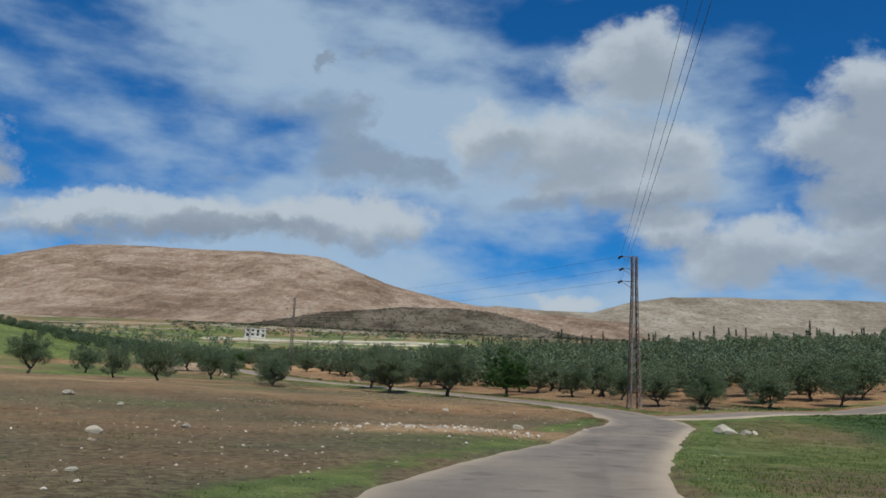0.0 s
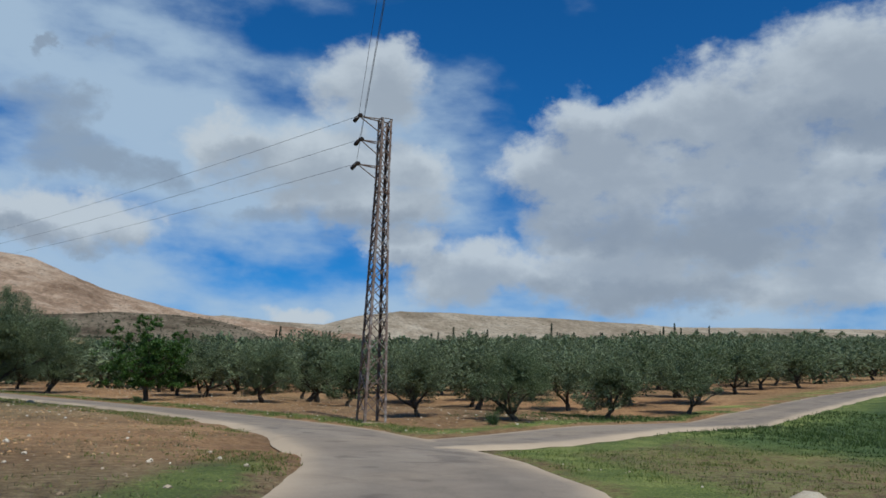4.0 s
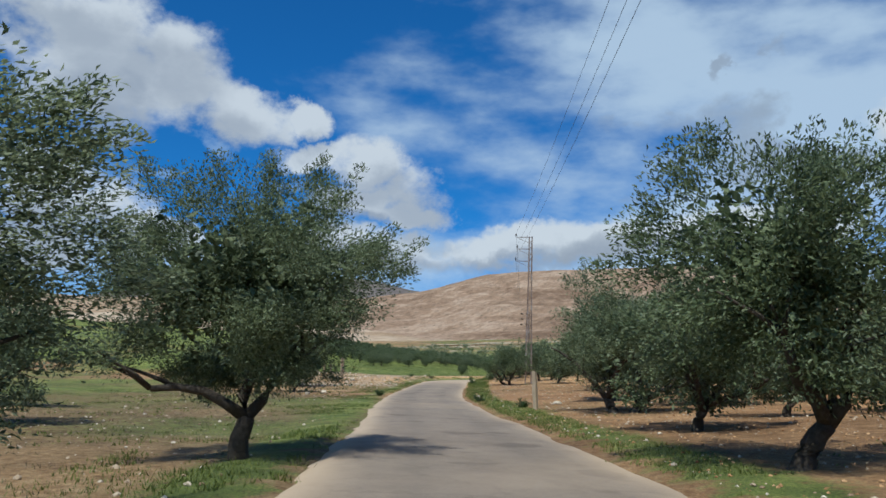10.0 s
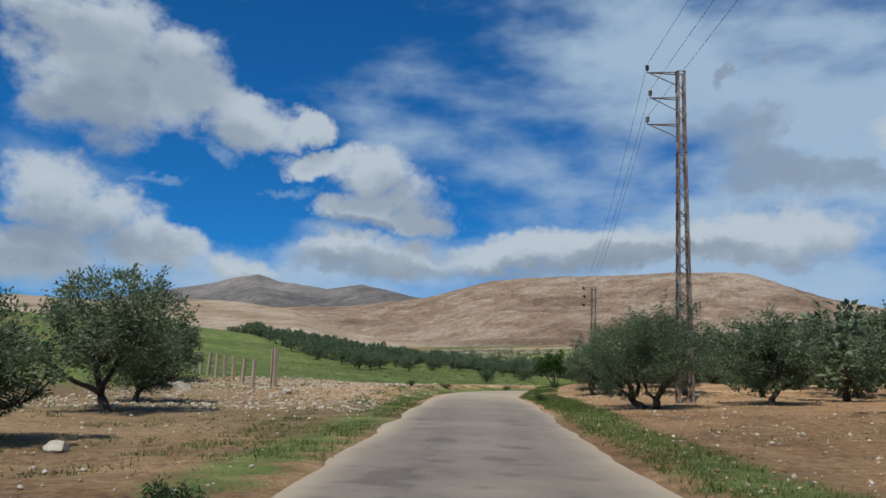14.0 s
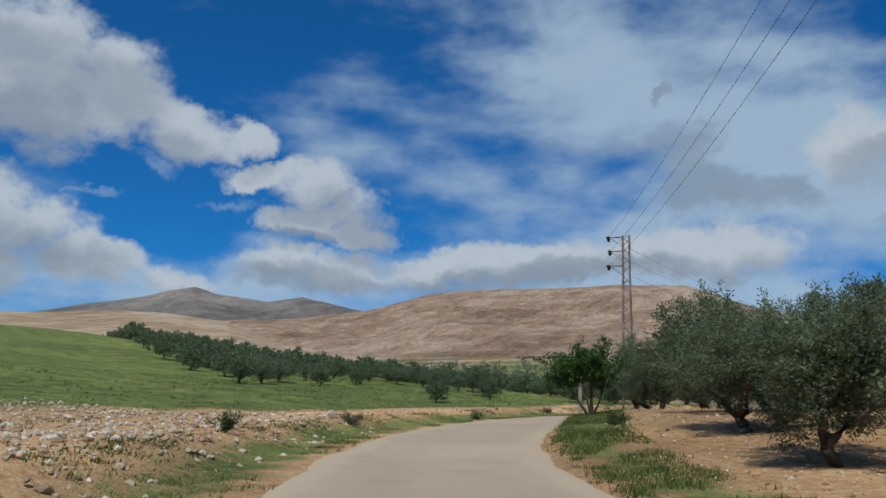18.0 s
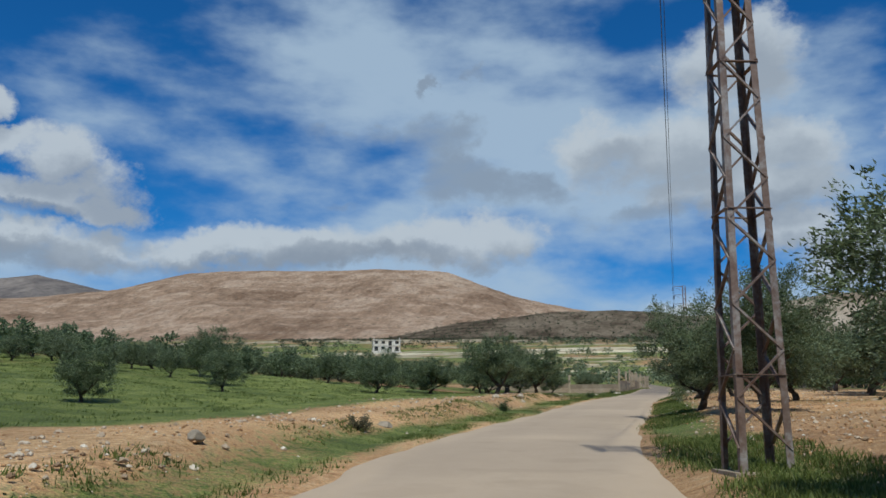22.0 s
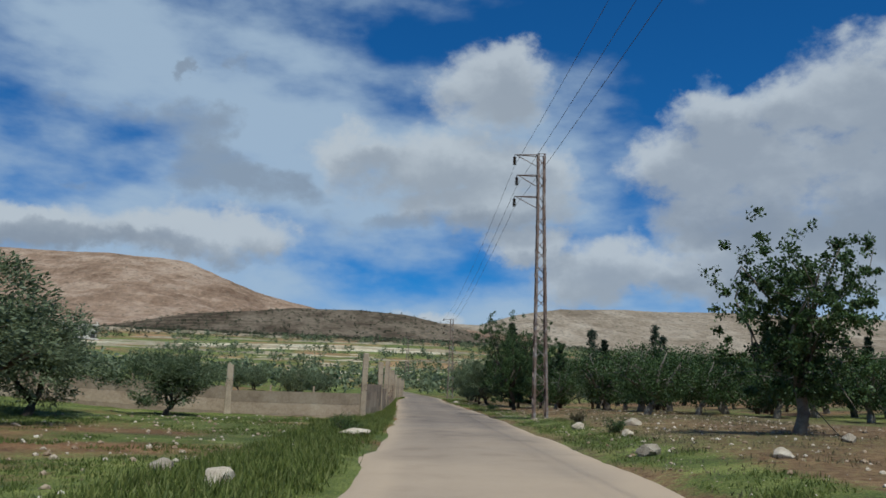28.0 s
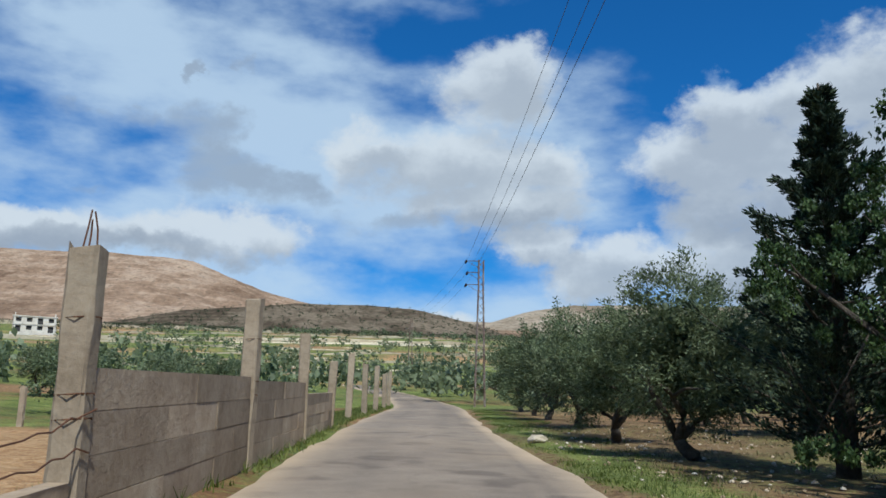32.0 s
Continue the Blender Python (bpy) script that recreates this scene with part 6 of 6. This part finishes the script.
ROCKS = [rock_mesh(s, 3) for s in range(6)]
LOWER_ROCKS = [
    (13.2, 40.6, 0.98, "large pale limestone boulder in roadside grass"),
    (14.0, 40.3, 0.6, "pale limestone boulder beside a larger one"),
    (14.55, 40.6, 0.4, "small pale limestone boulder in grass"),
    (3.2, 37.4, 0.5, "pale limestone block on bare ground"),
    (-1.4, 33.4, 0.85, "low pale limestone outcrop on bare ground"),
    (-0.8, 33.0, 0.70, "low pale limestone outcrop on bare ground"),
    (-0.2, 33.7, 0.80, "low pale limestone outcrop on bare ground"),
    (0.6, 33.9, 0.60, "low pale limestone outcrop on bare ground"),
    (-2.0, 33.9, 0.55, "low pale limestone outcrop on bare ground"),
    (1.3, 34.6, 0.50, "low pale limestone outcrop on bare ground"),
    (-3.6, 31.0, 0.60, "low pale limestone outcrop on bare ground"),
    (-50.1, 145.6, 0.9, "large pale boulder in field grass"),
    (6.3, 38.8, 0.45, "pale limestone block at the road's edge"),
    (0.0, 52.1, 0.45, "pale limestone block in dry grass"),
    (1.4, 73.4, 0.35, "pale stone on ploughed soil"),
    (-31.9, 123.1, 0.45, "pale stone in dry grass"),
    (-33.1, 126.4, 0.5, "pale stone in dry grass"),
    (-19.5, 121.9, 0.4, "pale stone in verge grass"),
    (-52.4, 190.4, 0.35, "pale boulder on an earth bank"),
    (-51.8, 200.4, 0.4, "pale boulder on an earth bank"),
    (-50.8, 221.9, 0.45, "pale boulder on an earth bank"),
    (-49.9, 226.7, 0.5, "pale boulder on an earth bank"),
    (-49.6, 224.8, 0.3, "pale boulder on an earth bank"),
]
UPPER_ROCKS = [
    (-35.8, 263.5, 0.45, "pale stone in verge weeds"),
    (-34.1, 263.6, 0.55, "reddish boulder beside weeds"),
    (-38.0, 246.2, 0.5, "broad flat limestone boulder among stones"),
    (-50.6, 170.9, 0.35, "pale stone on an earth bank"),
    (-45.2, 147.2, 0.6, "pale stone beside a concrete post"),
    (-47.8, 246.5, 0.5, "pale boulder in roadside grass"),
    (-45.9, 251.0, 0.4, "pale boulder in roadside grass"),
    (-49.5, 249.0, 0.35, "pale boulder in roadside grass"),
    (-19.4, 43.8, 0.7, "pale limestone block on dry grass"),
    (-14.5, 38.0, 0.45, "pale limestone block on dry grass"),
    (-5.4, 12.5, 0.2, "pale stone on dry grass"),
    (-9.0, 22.0, 0.5, "pale limestone block on dry grass"),
    (-8.0, 26.5, 0.3, "pale limestone block on dry grass"),
    (-33.0, 254.5, 0.4, "pale limestone boulder among stones"),
    (-31.5, 310.5, 0.5, "pale stone at the verge"),
    (-42.8, 259.7, 0.8, "broad flat limestone boulder in verge grass"),
    (-45.0, 249.3, 0.55, "pale boulder in lush roadside grass"),
    (-37.6, 253.8, 0.55, "tan limestone block in verge weeds"),
    (-35.9, 259.3, 0.4, "tan limestone block in verge weeds"),
    (-36.3, 251.4, 0.4, "pale limestone boulder among stones"),
    (-12.2, 114.5, 0.4, "pale stone at the verge"),
]
for i, (x, y, w, lab) in enumerate(LOWER_ROCKS + UPPER_ROCKS):
    ob = new("boulder", ROCKS[i % 6])
    ob.matrix_world = pose(x, y, height(x, y) + (-0.06 * w if "outcrop" in lab else 0.14 * w), 0, 0, i * 67 % 360)
    ob.scale = (w * 1.15, w * 0.95, w * (0.3 if "flat" in lab else 0.42 if "outcrop" in lab else 0.75))
    tagged(ob, lab, "rock")

_ico = rock_mesh(9, 1)
_iv = np.array([tuple(v.co) for v in _ico.vertices])
_if = np.array([tuple(p.vertices) for p in _ico.polygons])


def scatter_stones(name, label, n, seed, area, lo, hi):
    rng = np.random.default_rng(seed)
    P = area(rng, n)
    P = P[tarmac_off(P[:, 0], P[:, 1]) > 0.35]
    n = len(P)
    s = lo * (hi / lo) ** (rng.random(n) ** 2.2)
    a = rng.uniform(0, 6.28, n)
    v = _iv[None] * (s[:, None] * np.array([[1.2, 0.9, 0.75]]))[:, None, :] * rng.uniform(0.75, 1.25, (n, 1, 3))
    x = v[..., 0] * np.cos(a)[:, None] - v[..., 1] * np.sin(a)[:, None]
    y = v[..., 0] * np.sin(a)[:, None] + v[..., 1] * np.cos(a)[:, None]
    z0 = ground(P[:, 0], P[:, 1]) + s * 0.12
    V = np.stack([x + P[:, :1], y + P[:, 1:], v[..., 2] + z0[:, None]], -1).reshape(-1, 3)
    F = (_if[None] + (np.arange(n) * len(_iv))[:, None, None]).reshape(-1, 3)
    me = bpy.data.meshes.new(name)
    me.from_pydata(V.tolist(), [], F.tolist())
    me.materials.append(M_CLODS if "clod" in name else M_STONES)
    tagged(new(name, me), label, "stones", kind="stuff")


def stones_material(name, stops):
    mt, nt, b = material(name, 0.95)
    g = nt.nodes.new("ShaderNodeNewGeometry")
    c = ramp_node(nt, g.outputs["Random Per Island"], stops)
    n = noise_node(nt, 12.0, 5, 0.7)
    c = mix_node(nt, c, ramp_node(nt, n.outputs["Fac"], [(0.3, (0.75, 0.73, 0.7)), (0.7, (1.1, 1.1, 1.1))]), 1.0, "MULTIPLY")
    nt.links.new(c, b.inputs["Base Color"])
    bump_node(nt, b, n.outputs["Fac"], 0.6, 0.02)
    return mt


M_STONES = stones_material("loose_stones", [(0.0, (0.20, 0.125, 0.07)), (0.35, (0.36, 0.265, 0.17)), (0.8, (0.52, 0.43, 0.32)), (1.0, (0.66, 0.58, 0.46))])
M_CLODS = stones_material("earth_clods", [(0.0, (0.20, 0.095, 0.04)), (0.5, (0.40, 0.225, 0.10)), (1.0, (0.58, 0.37, 0.19))])


def band(y0, y1, l0, l1):
    """Random places between two distances beside the road."""
    def area(rng, n):
        y = rng.uniform(y0, y1, n)
        l = rng.uniform(l0, l1, n)
        s = (road_x(y + 2) - road_x(y - 2)) / 4
        k = np.sqrt(1 + s * s)
        return np.stack([road_x(y) + l / k, y - l * s / k], 1)
    return area


def heap(cx, cy, sx, sy):
    """Random places gathered round a point."""
    return lambda rng, n: np.stack([rng.normal(cx, sx, n), rng.normal(cy, sy, n)], 1)


for nm, lab, n, seed, ar, lo, hi in [
    ("field_stones", "pale stones scattered over the dry field", 1500, 1, band(2, 56, -26, -2.5), 0.03, 0.16),
    ("orchard_stones", "stones and clods on the orchard soil", 4200, 2, band(56, 150, 2.8, 13), 0.03, 0.14),
    ("orchard_stones", "stones and clods on the orchard soil", 3000, 3, band(62, 150, -14, -2.4), 0.03, 0.15),
    ("bank_stones", "pale stones strewn over the stony field edge", 7500, 4, band(140, 172, -16, -3.2), 0.05, 0.24),
    ("bank_stones", "pale stones on the earth bank", 1100, 14, band(168, 190, -11, -3.2), 0.03, 0.14),
    ("rubble", "pale broken rubble heaped on bare ground", 700, 15, heap(0.2, 33.6, 2.6, 1.2), 0.04, 0.26),
    ("soil_clods", "red-brown clods on bare soil inside the bend", 2600, 19, band(48, 72, -15, -3.0), 0.025, 0.1),
    ("bank_stones", "pale stones on the earth bank", 1500, 5, band(185, 245, -7.5, -3.2), 0.03, 0.17),
    ("orchard_stones", "stones and clods on the pale orchard soil", 5200, 6, band(150, 245, 3.4, 14), 0.03, 0.15),
    ("verge_stones", "stones among verge weeds", 3800, 7, band(242, 320, 3.0, 13), 0.03, 0.15),
    ("verge_stones", "stones in the grassy verge", 900, 8, band(236, 272, -12, -2.8), 0.04, 0.2),
    ("soil_clods", "brown clods over the ploughed orchard soil", 6500, 16, band(56, 150, 3.2, 9.5), 0.025, 0.1),
    ("soil_clods", "tan clods over the ploughed orchard soil", 9000, 17, band(148, 246, 3.6, 10), 0.025, 0.11),
    ("soil_clods", "clods and grit on the earth bank", 5000, 18, band(150, 246, -8, -3.4), 0.02, 0.09),
    ("edge_gravel", "loose gravel along the broken road edge", 3000, 9, band(10, 320, 2.2, 3.8), 0.015, 0.07),
]:
    scatter_stones(nm, lab, n, seed, ar, lo, hi)


def grass(name, label, n, seed, area, h, mt, blades=7, spread=0.09, keep=-0.35, wide=0.02, edge=None):
    rng = np.random.default_rng(seed)
    P = area(rng, n)
    P = P[tarmac_off(P[:, 0], P[:, 1]) > rng.uniform(-0.05, 0.3, len(P))]
    dens = wave(P[:, 0], P[:, 1], 2.2, 41 + seed, 3)
    P = P[dens > keep]
    n = len(P)
    z = ground(P[:, 0], P[:, 1])
    B = np.repeat(np.stack([P[:, 0], P[:, 1], z - 0.02], 1), blades, axis=0)
    B[:, :2] += rng.normal(0, spread, (len(B), 2))
    hh = h * rng.uniform(0.4, 1.3, len(B)) * np.repeat(rng.uniform(0.5, 1.4, n), blades)
    if edge is not None:
        hh *= 0.3 + 0.7 * ramp(lateral(B[:, 0], B[:, 1]), edge, edge + 6)
    a = rng.uniform(0, 6.28, len(B))
    side = np.stack([np.cos(a), np.sin(a), 0 * a], 1) * wide * rng.uniform(0.6, 1.4, (len(B), 1))
    tip = B + np.stack([rng.normal(0, 0.4, len(B)) * hh, rng.normal(0, 0.4, len(B)) * hh, hh], 1)
    V = np.stack([B - side * 1.3, B + side * 1.3, tip], 1).reshape(-1, 3)
    me = bpy.data.meshes.new(name)
    me.from_pydata(V.tolist(), [], np.arange(len(V)).reshape(-1, 3).tolist())
    me.materials.append(mt)
    tagged(new(name, me), label, "grass", kind="stuff")


grass("verge_grass", "green weeds along the inside of the bend", 4500, 31, band(38, 74, -4.0, -1.6), 0.06, M_GRASS, keep=0.1, wide=0.009)
grass("verge_grass", "green weedy grass along the road verge", 9000, 1, band(58, 150, 2.6, 4.5), 0.075, M_GRASS, wide=0.009)
grass("verge_grass", "green weedy grass along the road verge", 10000, 2, band(66, 150, -5.0, -1.0), 0.08, M_GRASS, keep=0.0, wide=0.009)
grass("verge_grass", "lush green grass along the road verge", 22000, 3, band(140, 250, 2.1, 4.2), 0.085, M_GRASS, keep=-0.2, wide=0.009)
grass("verge_grass", "green weeds along the foot of the bank", 14000, 4, band(140, 250, -4.6, -1.6), 0.07, M_GRASS, keep=-0.05, wide=0.009)
grass("verge_grass", "lush green grass along the wall", 20000, 5, band(246, 345, -3.9, -1.3), 0.14, M_GRASS, keep=-0.5, wide=0.011)
grass("verge_grass", "green weeds along the road verge", 9000, 6, band(248, 345, 2.2, 4.8), 0.075, M_GRASS, keep=-0.05, wide=0.009)
grass("field_grass", "short grass beside the crop", 9000, 7, band(14, 52, 2.4, 11), 0.06, M_GRASS, keep=-0.3, wide=0.01)
grass("field_crop", "dense dark green cereal crop in the field", 24000, 32, band(12, 64, 9.0, 34), 0.13, M_CROP, keep=-0.9, wide=0.014, edge=9.5)
grass("field_grass", "sparse dry grass in the field", 9000, 8, band(4, 58, -24, -2.4), 0.05, M_WEED, keep=0.0, wide=0.008)
grass("field_grass", "sparse green weeds in the field", 5000, 9, band(4, 58, -24, -2.4), 0.05, M_GRASS, keep=0.15, wide=0.01)
grass("field_grass", "green crop on the hillside", 14000, 10, band(152, 250, -40, -9), 0.08, M_GRASS, keep=-0.4, wide=0.015)
grass("field_grass", "green grass below the olives", 15000, 11, band(238, 274, -15, -2.6), 0.075, M_GRASS, keep=0.02, wide=0.01)
grass("verge_grass", "tall lush grass on the roadside bank", 7000, 21, band(166, 196, 2.2, 3.9), 0.075, M_GRASS, keep=-0.3, wide=0.007)
grass("field_grass", "dry grass tufts over the stony ground", 12000, 22, band(62, 150, -16, -3.0), 0.05, M_WEED, keep=0.0, wide=0.008)
grass("field_grass", "dry grass tufts beside the road", 9000, 23, band(242, 320, 3.2, 13), 0.07, M_WEED, keep=0.0, wide=0.009)
grass("orchard_weeds", "weeds among the orchard soil", 6000, 12, band(58, 345, 4.5, 15), 0.1, M_GRASS, keep=0.4, wide=0.01)
grass("orchard_weeds", "thin grass under the olives", 7000, 13, band(66, 150, -18, -4.5), 0.08, M_GRASS, keep=0.1, wide=0.012)
